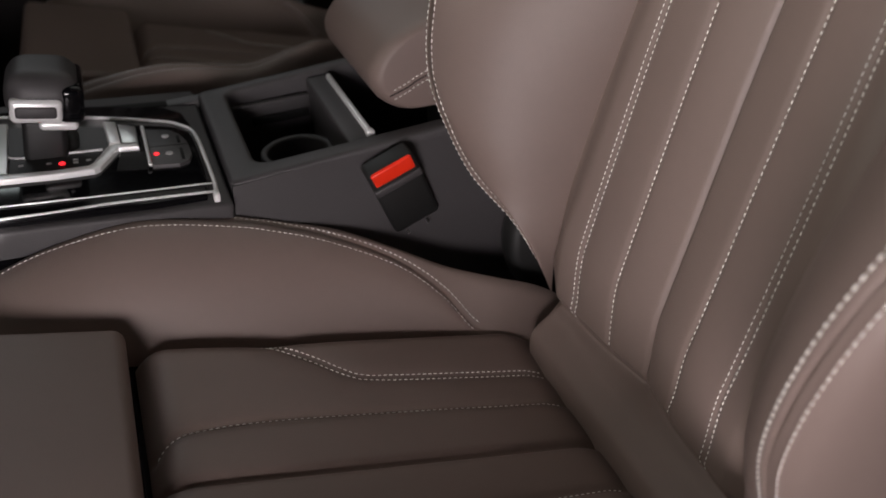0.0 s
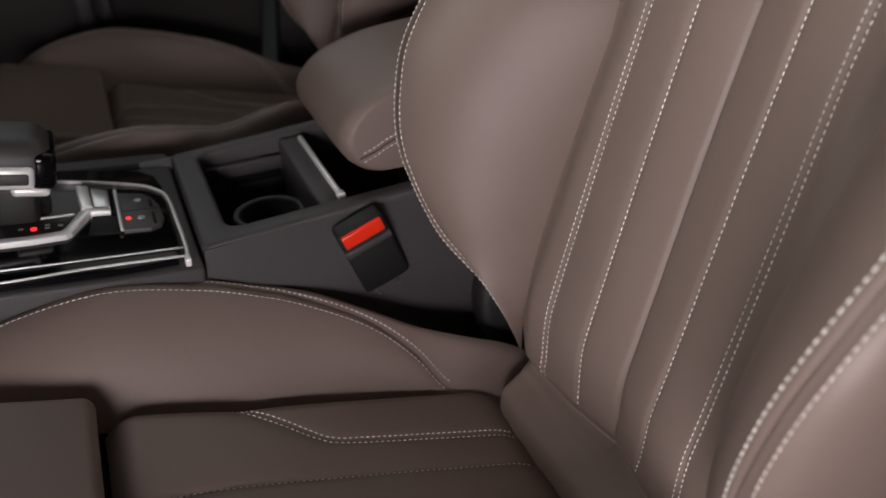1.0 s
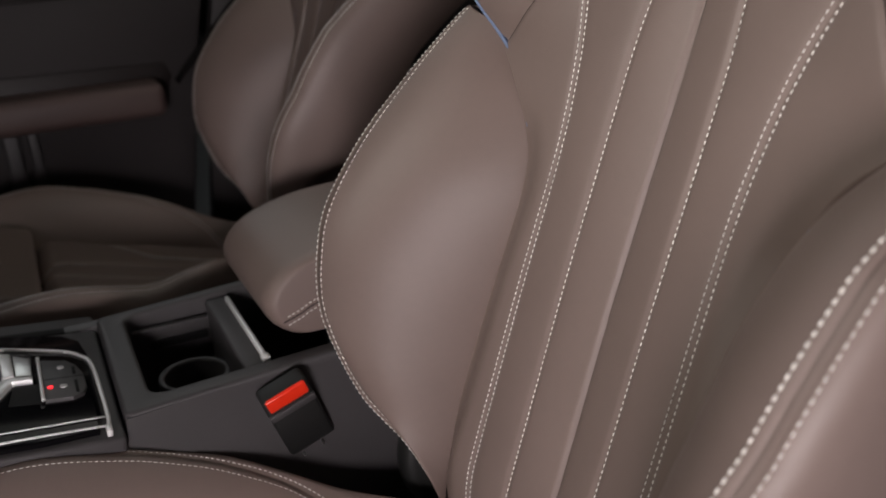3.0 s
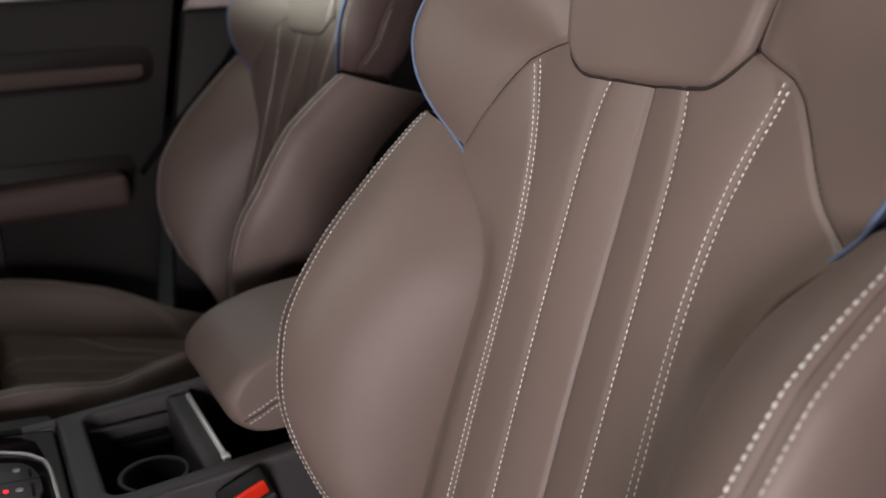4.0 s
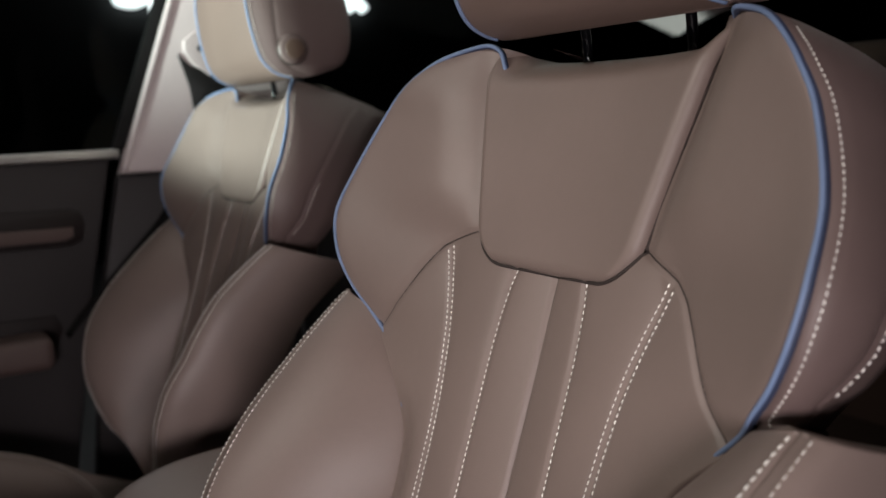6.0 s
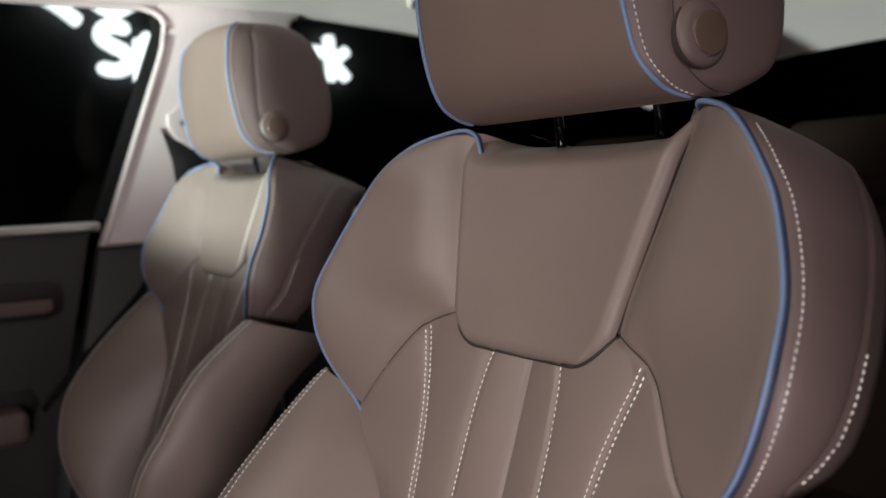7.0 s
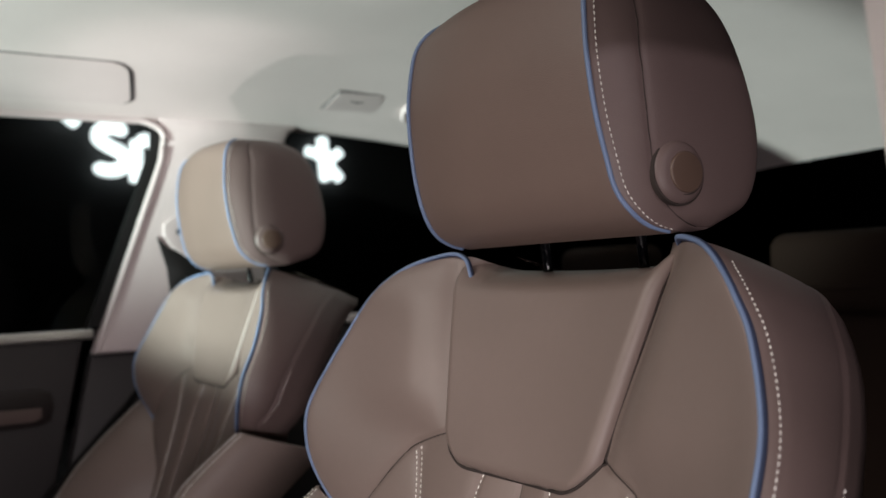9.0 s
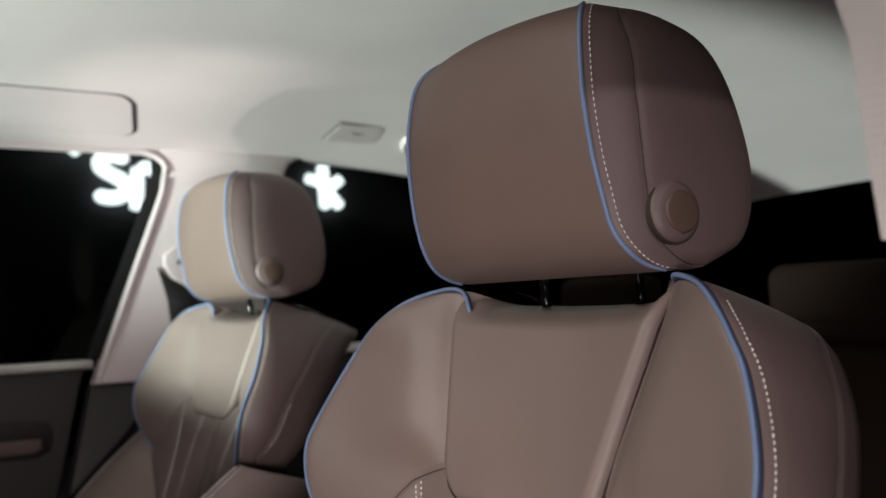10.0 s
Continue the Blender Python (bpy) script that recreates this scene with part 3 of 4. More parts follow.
def head_crown(u, z):
    return 0.006 * np.clip((z - 1.30) / 0.10, 0, 1) * (1 - (u / 0.115) ** 2)


def head_rise(x, z):
    """The underside climbs towards the rear."""
    return 0.007 * float(ease((x - 0.196) / 0.060)) * max(1 - (z - 1.2215) / 0.042, 0)


def headrest_mesh():
    tab = spline(HEAD, 110)
    rows = []
    for z, xf, uf, us, xb in tab:
        xb = xb - 0.003
        dep = max(xb - xf, 0.004)
        right = []
        for t in np.linspace(0, 1, 28)[:-1]:
            u = t * uf
            right.append((xf - 0.010 * (1 - t ** 2) * min(1, dep / 0.1), u))
        sd = min(1.0, dep / 0.1)
        flank = np.array([(xf, uf), (xf + 0.004 * sd, uf + 0.0035), (xf + 0.022 * sd, uf + (us - uf) * 0.75), (xf + 0.05 * sd, us), (xf + dep * 0.62, us - 0.001), (xb - 0.020 * sd, us - 0.006), (xb - 0.006 * sd, us - 0.016), (xb, us - 0.040)])
        fl = spline(flank, 72)
        at = np.interp(z, [q[0] for q in HEAD_SEAM], [q[1] for q in HEAD_SEAM]) + xf
        for x, u in fl:
            dip = 0.0007 * math.exp(-((x - at) / 0.0020) ** 2) * (u > us - 0.03)
            puff = 0.0011 * (1 - math.exp(-abs(x - at) / 0.01)) * (u > us - 0.03) * (x > at)
            right.append((x, u - dip + puff))
        for t in np.linspace(0, 1, 12)[1:]:
            right.append((xb + 0.003 * t, (us - 0.040) * (1 - t)))
        pts = right + [(x, -u) for x, u in right[-2:0:-1]]
        rows.append([(x, u, z + head_crown(u, z) + head_rise(x, z)) for x, u in pts])
    g = np.array(rows)
    r, c = g.shape[:2]
    ids = np.arange(r * c).reshape(r, c)
    nxt = np.roll(ids, -1, 1)
    faces = np.stack([ids[:-1], nxt[:-1], nxt[1:], ids[1:]], -1).reshape(-1, 4).tolist()
    faces += [ids[0][::-1].tolist(), ids[-1].tolist()]
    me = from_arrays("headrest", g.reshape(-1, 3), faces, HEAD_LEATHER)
    # shade on the flanks is put in by the darker side leather
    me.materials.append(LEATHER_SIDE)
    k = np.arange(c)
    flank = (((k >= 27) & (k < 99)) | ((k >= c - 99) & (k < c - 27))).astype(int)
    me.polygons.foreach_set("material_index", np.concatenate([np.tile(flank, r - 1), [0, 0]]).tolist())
    return me, g


def build_seat():
    seat = thing("front_seat", *SEAT_BASE, "taupe leather sports front seat with ivory stitching and blue piping", "car seat", "front seats")
    # back: face, shoulder panels and flanks
    g, wide = back_shell()
    whole = sheet("whole", g, LEATHER)
    r, c = g.shape[:2]
    normals = np.zeros(r * c * 3, np.float32)
    whole.vertices.foreach_get("normal", normals)
    normals = normals.reshape(-1, 3)
    rel = g - BACK
    U, V = rel[..., 1], rel @ UPV
    mid_u = (U[:-1, :-1] + U[1:, 1:]) / 2
    mid_v = (V[:-1, :-1] + V[1:, 1:]) / 2
    col = np.broadcast_to(np.arange(c - 1), mid_u.shape)
    wing_v = np.interp(np.abs(mid_u), [q[0] for q in WING], [q[1] for q in WING])
    upper = (mid_v > wing_v) | (mid_v > 0.49)
    flank_l, flank_r = col >= c - 17, col < 16
    body = np.broadcast_to(np.arange(r - 1)[:, None] < 429, mid_u.shape)
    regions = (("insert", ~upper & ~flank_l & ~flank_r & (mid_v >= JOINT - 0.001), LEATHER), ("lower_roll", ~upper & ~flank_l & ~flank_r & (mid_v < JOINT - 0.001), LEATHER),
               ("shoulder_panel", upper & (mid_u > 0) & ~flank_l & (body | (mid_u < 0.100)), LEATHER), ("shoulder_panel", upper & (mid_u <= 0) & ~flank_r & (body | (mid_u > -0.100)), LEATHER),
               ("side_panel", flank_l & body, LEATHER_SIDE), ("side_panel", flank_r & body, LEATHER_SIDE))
    ids = np.arange(r * c).reshape(r, c)
    quads = np.stack([ids[:-1, :-1], ids[:-1, 1:], ids[1:, 1:], ids[1:, :-1]], -1)
    flatv = g.reshape(-1, 3)
    for name, mask, mat in regions:
        f = quads[mask]
        used, inv = np.unique(f, return_inverse=True)
        me = from_arrays(name, flatv[used], inv.reshape(-1, 4).tolist(), mat)
        me.normals_split_custom_set_from_vertices([tuple(map(float, q)) for q in normals[used]])
        part(name, me, seat)
    bpy.data.meshes.remove(whole)
    part("backrest_pad", sheet("backrest_pad", pad_sheet(), LEATHER), seat, "raised rounded leather pad")
    for side in (1, -1):
        face, row_a, row_b = bolster_sheet(side)
        part("back_bolster", sheet("back_bolster", face, LEATHER, flip=side < 0), seat)
        part("stitching", stitches("stitching", *row_a, pitch=0.0050, length=0.0033, width=0.00040), seat)
        part("stitching", stitches("stitching", *row_b, pitch=0.0050, length=0.0033, width=0.00040), seat)
        # piping along the shoulder's rim; a navy tube draws its dark shadow line
        rim = [q for q in RIM if 0.39 <= q[0]]
        pp = [(q[1] + 0.0020, q[0], q[2] + 0.0024 + 0.0012 * float(ease((q[0] - 0.5) / 0.1))) for q in rim]
        pp += [(0.116, 0.629, 0.021), (0.107, 0.617, 0.019), (0.104, 0.605, 0.014)] if side > 0 else [(0.121, 0.630, 0.012)]
        pp = [(0.1440, 0.326, 0.0150), (0.1620, 0.357, 0.0200), (0.1840, 0.378, 0.0230)] + pp
        p = spline(pp, 190)
        p3 = back_point(side * p[:, 0], p[:, 1], p[:, 2])
        part("piping", tube("piping", p3, 0.0007 + 0.0009 * ease((p[:, 1] - 0.31) / 0.10), PIPING, 10), seat, "blue leather piping")
        part("piping_shade", tube("piping_shade", back_point(side * (p[:, 0] + 0.0004), p[:, 1], p[:, 2] - 0.0016), 0.0012 + 0.0011 * ease((p[:, 1] - 0.31) / 0.10), NAVY, 10), seat, "navy shadow line drawn beside the piping")
        sn = np.repeat((np.array([0, side * 1.0, 0]) + 0.3 * OUT)[None], r, 0)
        rows_v = (V[:, c // 2] > 0.402) & (V[:, c // 2] < 0.612)
        for off in (3,):
            k = 17 + wide + off if side > 0 else 16 - off
            part("stitching", stitches("stitching", (g[:, k] + sn * 0.0002)[rows_v], sn[rows_v], pitch=0.0040, length=0.0024, width=0.00014), seat)
        k = 17 + wide + 11 if side > 0 else 16 - 11
        rear = (V[:, c // 2] > 0.424) & (V[:, c // 2] < 0.500)
        part("stitching", stitches("stitching", (g[:, k] + sn * 0.0003)[rear], (sn - 0.7 * OUT)[rear], pitch=0.0042, length=0.0026, width=0.00014), seat)
        for d in (-0.0032, 0.0032):
            q = side_step(DOUBLE, d)
            part("stitching", stitches("stitching", *on_shell(q * np.array([side, 1]))), seat)
            q = side_step(C_DOUBLE, d)
            part("stitching", stitches("stitching", *on_cushion(q, side), width=0.00046), seat)
        q = spline(WING, 90)
        pts, nn = on_shell(q * np.array([side, 1]), 0.0002)
        part("seam", tube("seam", pts, 0.0007, SEAM, 6), seat, "sewn crease drawn dark for its shade")
        part("stitching", stitches("stitching", *on_shell(np.array(SINGLE) * np.array([side, 1]))), seat)
        part("stitching", stitches("stitching", *on_cushion(C_SINGLE, side), width=0.00046), seat)
        face, row_a, row_b = seat_wing_sheet(side)
        part("cushion_bolster", sheet("cushion_bolster", face, LEATHER, flip=side > 0), seat)
        part("stitching", stitches("stitching", *row_a), seat)
        part("stitching", stitches("stitching", *row_b), seat)
    # joint round the pad
    ring = [(float(pad_half(np.array(v))) + 0.0006, v) for v in PAD_BOTTOM + 0.154 * np.linspace(1, 0, 120) ** 3]
    ring = ring + [(-u, v) for u, v in ring[::-1]]
    pts, nn = on_shell(ring, 0.0004, 500)
    climb = (pts - BACK) @ UPV - PAD_BOTTOM
    part("seam", tube("seam", pts, 0.0003 + 0.0009 * np.where(pts[:, 1] > 0, 1.0, 1 - ease((climb - 0.018) / 0.04)), SEAM, 6), seat, "sewn crease drawn dark for its shade")
    pts, nn = on_shell([(0.0, JOINT + 0.004), (0.0, 0.2), (0.0, 0.459)], -0.0002)
    part("seam", tube("seam", pts, 0.0007, SEAM, 6), seat, "sewn crease drawn dark for its shade")
    pts, nn = on_cushion(C_MID)
    part("seam", tube("seam", pts - nn * 0.0003, 0.0007, SEAM, 6), seat, "sewn crease drawn dark for its shade")
    part("seat_cushion", sheet("seat_cushion", cushion_sheet(), LEATHER), seat)
    m = Matrix.Translation((-0.345, 0, 0.658)) @ Matrix.Rotation(math.atan(0.27), 4, "Y")
    part("thigh_support", block("thigh_support", -0.135, 0.004, -0.149, 0.149, -0.07, 0.006, LEATHER, 0.010, 5, m), seat, "extendable leather thigh support")
    # headrest
    me, hg = headrest_mesh()
    head = part("headrest", me, seat, "brown leather headrest with blue piping")
    head.location.y -= 0.003
    tab = spline(HEAD, 90)
    for side in (1, -1):
        p = np.array([(x - 0.0006, side * (u + 0.0008), z + head_crown(u, z)) for z, x, u, _, _ in tab[2:84]])
        part("piping", tube("piping", p, 0.0017, PIPING, 10), head, "blue leather piping").location.y -= 0.002
        # thread a thumb's width behind the piping
        q, hn = [], []
        for row in hg[4:98]:
            line = row[27:27 + 60] if side > 0 else row[::-1][26:26 + 60]
            way = np.concatenate([[0], np.cumsum(np.linalg.norm(np.diff(line, axis=0), axis=1))])
            q.append([np.interp(0.0060, way, line[:, k]) for k in range(3)])
            ahead = np.array([np.interp(0.0080, way, line[:, k]) for k in range(3)]) - np.array([np.interp(0.0040, way, line[:, k]) for k in range(3)])
            hn.append(np.cross(ahead, (0, 0, 1)) * side)
        q, hn = np.array(q), np.array(hn)
        hn /= np.linalg.norm(hn, axis=1, keepdims=True)
        hn *= np.where(hn[:, 1:2] * side < 0, -1, 1)
        part("stitching", stitches("stitching", q + hn * 0.0003, hn, pitch=0.0042, length=0.0026, width=0.00026), head).location.y -= 0.003
    # dark joint down both flanks
    for side in (1, -1):
        q = []
        for row in hg[6:100]:
            line = row[27:27 + 72] if side > 0 else row[::-1][26:26 + 72]
            z, face = line[0, 2], line[0, 0]
            at = face + np.interp(z, [k[0] for k in HEAD_SEAM], [k[1] for k in HEAD_SEAM])
            q.append(line[int(np.argmin(np.abs(line[:50, 0] - at)))])
        q = np.array([np.mean(q[max(0, k - 3):k + 4], axis=0) for k in range(len(q))])
        part("seam", tube("seam", q, 0.0005, SEAM, 6), head, "sewn crease drawn dark for its shade").location.y -= 0.003
        # a stitched row along the rear edge of the flank
        edge = []
        for row in hg[14:92]:
            line = row[27:27 + 72] if side > 0 else row[::-1][26:26 + 72]
            edge.append(line[int(np.argmin(np.abs(line[:, 0] - line[:, 0].max() + 0.017)))])
        edge = np.array([np.mean(edge[max(0, k - 3):k + 4], axis=0) for k in range(len(edge))]) + np.array([0.0003, 0.0003 * side, 0])
        part("stitching", stitches("stitching", edge, np.tile([0.5, 0.87 * side, 0.0], (len(edge), 1)), width=0.00034), head)
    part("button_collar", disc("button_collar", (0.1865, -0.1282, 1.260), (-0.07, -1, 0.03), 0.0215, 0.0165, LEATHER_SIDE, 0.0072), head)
    part("collar_crease", disc("collar_crease", (0.1865, -0.1282, 1.260), (-0.07, -1, 0.03), 0.0221, 0.0080, SEAM, 0.0006), head, "sewn crease drawn dark for its shade")
    part("release_button", disc("release_button", (0.1880, -0.1337, 1.2594), (-0.07, -1, 0.03), 0.0136, 0.009, BUTTON, 0.0012), head, "round brown release button")
    part("button_gap", disc("button_gap", (0.1880, -0.1318, 1.2594), (-0.07, -1, 0.03), 0.0150, 0.0092, SEAM, 0.0004), head, "dark ring gap")
    for y in (-0.055, 0.055):
        part("headrest_post", tube("headrest_post", [(0.236, y, 1.13), (0.222, y, 1.28)], 0.004, PIANO, 14), head, "glossy black post")
        part("post_sleeve", disc("post_sleeve", (0.223, y, 1.191), (0.1, 0, 1), 0.009, 0.012, PLASTIC_DARK, 0.002), head, "black plastic sleeve")
    # under the cushion
    part("seat_base", block("seat_base", -0.36, 0.06, -0.20, 0.20, 0.40, 0.53, PLASTIC_DARK, 0.012), seat, "black plastic seat base")
    for y in (-0.17, 0.17):
        part("seat_rail", block("seat_rail", -0.38, 0.10, y - 0.02, y + 0.02, 0.36, 0.405, PLASTIC_DARK, 0.004), seat)
    return seat


near_seat = build_seat()
FAR = (0.057, 0.815, 0.002)
far_seat = copy_thing(near_seat, pose(SEAT_BASE[0] + FAR[0], SEAT_BASE[1] + FAR[1], SEAT_BASE[2] + FAR[2]))
tagged(far_seat, "taupe leather sports front seat beyond the centre console")

# ---------------------------------------------------------------- showroom and car shell
tagged(solo("ground", block("ground", -14, 14, -10, 12, -0.2, 0.0, CONCRETE, 0), "dark polished showroom floor under the car", "floor", "structure"), kind="structure")
for nm, b in (("wall_north", (-14, 14, 8.0, 8.3, 0, 6)), ("wall_south", (-14, 14, -9.3, -9, 0, 6)), ("wall_east", (12, 12.3, -9, 8, 0, 6)), ("wall_west", (-12.3, -12, -9, 8, 0, 6))):
    solo(nm, block(nm, *b, WALL, 0), "plain black showroom wall", "wall", "structure")
solo("ceiling", block("ceiling", -12.3, 12.3, -9.3, 8.3, 6, 6.2, WALL, 0), "plain black showroom ceiling", "ceiling", "structure")
solo("floor", block("floor", -1.6, 1.6, -0.42, 1.24, 0.30, 0.36, CARPET, 0.01), "black carpeted car floor", "floor", "structure")

# roof lining: a sheet that falls to the side rails and to the rear
LOW = spline([(-0.46, 1.50), (-0.40, 1.53), (-0.30, 1.56), (-0.12, 1.583), (0.10, 1.592), (0.40, 1.597), (0.70, 1.592), (0.86, 1.583), (0.94, 1.573), (1.02, 1.560), (1.10, 1.543), (1.16, 1.525)], 90)
rows = []
for x in np.linspace(-0.17, 1.5, 80):
    prof = []
    for y, z in LOW.tolist() + [(1.17, 1.522), (1.19, 1.512), (1.215, 1.512), (1.22, 1.60), (0.40, 1.68), (-0.48, 1.60), (-0.48, 1.50)]:
        fall = -0.175 * np.clip((x - 0.45) / 1.05, 0, 1.3) ** 2 - 0.05 * np.clip((-0.3 - x) / 0.5, 0, 1) ** 2
        prof.append((x, y, z + fall))
    rows.append(prof)
solo("roof_lining", sheet("roof_lining", np.array(rows), HEADLINER, closed=True), "light grey fabric roof lining", "headliner", "structure")

# unseen block, added to keep the front lamps off the lower seats
solo("dashboard", prism("dashboard", [(-0.80, -0.42, 0.62), (-0.80, -0.42, 0.98), (-0.84, -0.42, 1.02), (-1.15, -0.42, 1.05), (-1.15, -0.42, 0.36), (-0.86, -0.42, 0.36)], (0, 1, 0), 1.64, PLASTIC_DARK, 0.01), "plain black unseen dashboard that closes the cabin and blocks low front light", "dashboard", "structure")

# far side of the car: door, pillar, windows
def far_quad(name, pts, mat, depth=0.02, bevel=0.004):
    return prism(name, [(x, y, z) for x, y, z in pts], (0, -1, 0), depth, mat, bevel)


door = thing("door_1", -0.4, 1.235, 0.36, "closed dark brown-grey front passenger door", "car door", kind="structure")
part("door_panel", far_quad("door_panel", [(-0.95, 1.24, 0.40), (-0.03, 1.24, 0.40), (0.005, 1.24, 0.62), (0.05, 1.24, 0.88), (0.10, 1.24, 1.115), (-0.95, 1.24, 1.115)], DOOR_TRIM, 0.03, 0.008), door)
part("waist_trim", block("waist_trim", -0.95, 0.115, 1.20, 1.24, 1.112, 1.130, ALU, 0.004), door, "grey waist trim strip")
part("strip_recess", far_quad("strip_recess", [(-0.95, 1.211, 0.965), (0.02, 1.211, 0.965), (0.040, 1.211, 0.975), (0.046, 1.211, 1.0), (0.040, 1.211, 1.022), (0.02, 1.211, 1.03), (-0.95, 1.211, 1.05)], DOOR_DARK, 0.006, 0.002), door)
part("decor_strip", far_quad("decor_strip", [(-0.95, 1.206, 0.975), (0.012, 1.206, 0.975), (0.024, 1.206, 0.981), (0.024, 1.206, 0.998), (-0.95, 1.206, 1.012)], DOOR_LEATHER, 0.006, 0.002), door, "brown decor strip")
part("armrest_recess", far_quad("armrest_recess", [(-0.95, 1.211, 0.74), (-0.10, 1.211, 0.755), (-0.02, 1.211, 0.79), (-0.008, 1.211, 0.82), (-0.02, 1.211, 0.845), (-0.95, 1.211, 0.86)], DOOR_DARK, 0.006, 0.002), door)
part("door_armrest", block("door_armrest", -0.95, -0.035, 1.13, 1.215, 0.765, 0.822, DOOR_LEATHER, 0.016, 4), door, "brown leather armrest")
part("pocket_pull", block("pocket_pull", -0.30, -0.275, 1.195, 1.215, 0.66, 0.765, PLASTIC, 0.004), door, "grey pull")
part("pocket_pull", block("pocket_pull", -0.262, -0.245, 1.195, 1.215, 0.66, 0.765, PLASTIC, 0.004), door, "grey pull")
part("window_frame", far_quad("window_frame", [(0.105, 1.236, 1.13), (0.13, 1.236, 1.13), (0.272, 1.236, 1.47), (0.272, 1.236, 1.52), (0.235, 1.236, 1.52), (0.235, 1.236, 1.47)], RUBBER, 0.02, 0.003), door, "black window frame")

win = tagged(new("window_1", from_arrays("window_1", [(-0.95, 1.225, 1.12), (0.16, 1.225, 1.12), (0.30, 1.225, 1.53), (-0.95, 1.225, 1.53)], [[0, 1, 2, 3]], GLASS, False)), "dark tinted front side window", "car window", "", "structure")
win.visible_shadow = False
win = tagged(new("window_2", from_arrays("window_2", [(0.40, 1.225, 1.12), (1.25, 1.225, 1.12), (1.25, 1.225, 1.53), (0.45, 1.225, 1.53)], [[0, 1, 2, 3]], GLASS, False)), "dark tinted rear side window", "car window", "", "structure")
win.visible_shadow = False

pillar = thing("b_pillar_trim", 0.25, 1.21, 0.36, "light grey B-pillar trim over a dark lower cover", "pillar trim", kind="structure")
part("upper_cover", far_quad("upper_cover", [(0.112, 1.225, 1.085), (0.43, 1.225, 1.085), (0.455, 1.225, 1.40), (0.50, 1.225, 1.50), (0.56, 1.225, 1.535), (0.16, 1.225, 1.535), (0.235, 1.225, 1.515), (0.252, 1.225, 1.490), (0.244, 1.225, 1.44)], PILLAR, 0.047, 0.010), pillar)
part("lower_cover", far_quad("lower_cover", [(0.0, 1.225, 0.36), (0.45, 1.225, 0.36), (0.43, 1.225, 1.082), (0.108, 1.225, 1.082), (0.06, 1.225, 0.86)], DOOR_TRIM, 0.03, 0.006), pillar, "dark brown-grey lower cover")
part("seal_lip", tube("seal_lip", spline([(-0.70, 1.187, 1.509), (-0.2, 1.187, 1.511), (0.15, 1.187, 1.511), (0.215, 1.184, 1.509), (0.246, 1.181, 1.488), (0.241, 1.180, 1.44), (0.18, 1.180, 1.27), (0.114, 1.180, 1.088)], 90), 0.0060, PILLAR, 10), pillar, "light grey seal lip")
belt = thing("seat_belt", 0.16, 1.17, 0.7, "black seat belt hanging along the pillar", "seat belt")
way = spline([(0.268, 1.160, 1.215), (0.218, 1.150, 1.105), (0.168, 1.142, 1.013), (0.110, 1.132, 0.953), (0.052, 1.120, 0.898), (-0.02, 1.108, 0.825)], 40)
part("webbing", sheet("webbing", np.array([[p + np.array(o) for o in ((0.004, 0.010, 0.006), (0.006, -0.012, 0.000), (0.003, -0.012, -0.003), (0.001, 0.010, 0.003))] for p in way]), BELT, closed=True), belt)
# black plate standing in for the dark gap between pillar cover and headrest
part("dark_gap_plate", prism("dark_gap_plate", [(x, 1.180, z) for x, z in ((0.226, 1.294), (0.250, 1.272), (0.30, 1.256), (0.33, 1.20), (0.31, 1.11), (0.266, 1.10), (0.250, 1.17), (0.243, 1.235))], (0, -1, 0), 0.006, PLASTIC_DARK, 0.002), belt, "black plate for the dark gap beside the headrest")
part("height_adjuster", prism("height_adjuster", [(x, 1.180, z) for x, z in ((0.238, 1.318), (0.262, 1.334), (0.292, 1.330), (0.306, 1.300), (0.302, 1.262), (0.282, 1.252), (0.252, 1.274), (0.238, 1.296))], (0, -1, 0), 0.007, PILLAR, 0.004, 4), belt, "light grey height adjuster")
# dark disc painted on for the small hole in the adjuster
part("adjuster_hole", disc("adjuster_hole", (0.266, 1.168, 1.303), (0, -1, 0), 0.006, 0.004, PLASTIC, 0.001, 20), belt, "dark disc for a small hole")

rear_door = thing("door_2", 0.9, 1.235, 0.36, "closed dark brown-grey rear passenger door", "car door", kind="structure")
part("door_panel", far_quad("door_panel", [(0.46, 1.24, 0.40), (1.30, 1.24, 0.40), (1.30, 1.24, 1.108), (0.46, 1.24, 1.108)], DOOR_TRIM, 0.03, 0.008), rear_door)
part("waist_trim", block("waist_trim", 0.46, 1.30, 1.20, 1.24, 1.110, 1.128, PILLAR, 0.004), rear_door, "light waist trim strip")

# near side pillar with woven cloth
solo("near_pillar_trim", prism("near_pillar_trim", [(0.060, -0.33, 1.40), (0.070, -0.33, 1.325), (0.079, -0.33, 1.307), (0.082, -0.33, 1.285), (0.092, -0.33, 1.225), (0.125, -0.33, 1.225), (0.100, -0.33, 1.40)], (0, -1, 0), 0.02, PILLAR_CLOTH, 0.004), "light woven cloth pillar trim", "pillar trim", "structure")

# rear bench
bench = thing("rear_seat", 1.1, 0.4, 0.36, "leather rear bench with headrests, coloured dark for the dim rear", "car seat")
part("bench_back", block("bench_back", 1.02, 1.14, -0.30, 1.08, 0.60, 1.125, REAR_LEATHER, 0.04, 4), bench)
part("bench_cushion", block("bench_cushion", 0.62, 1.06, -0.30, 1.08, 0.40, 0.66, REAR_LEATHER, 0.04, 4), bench)
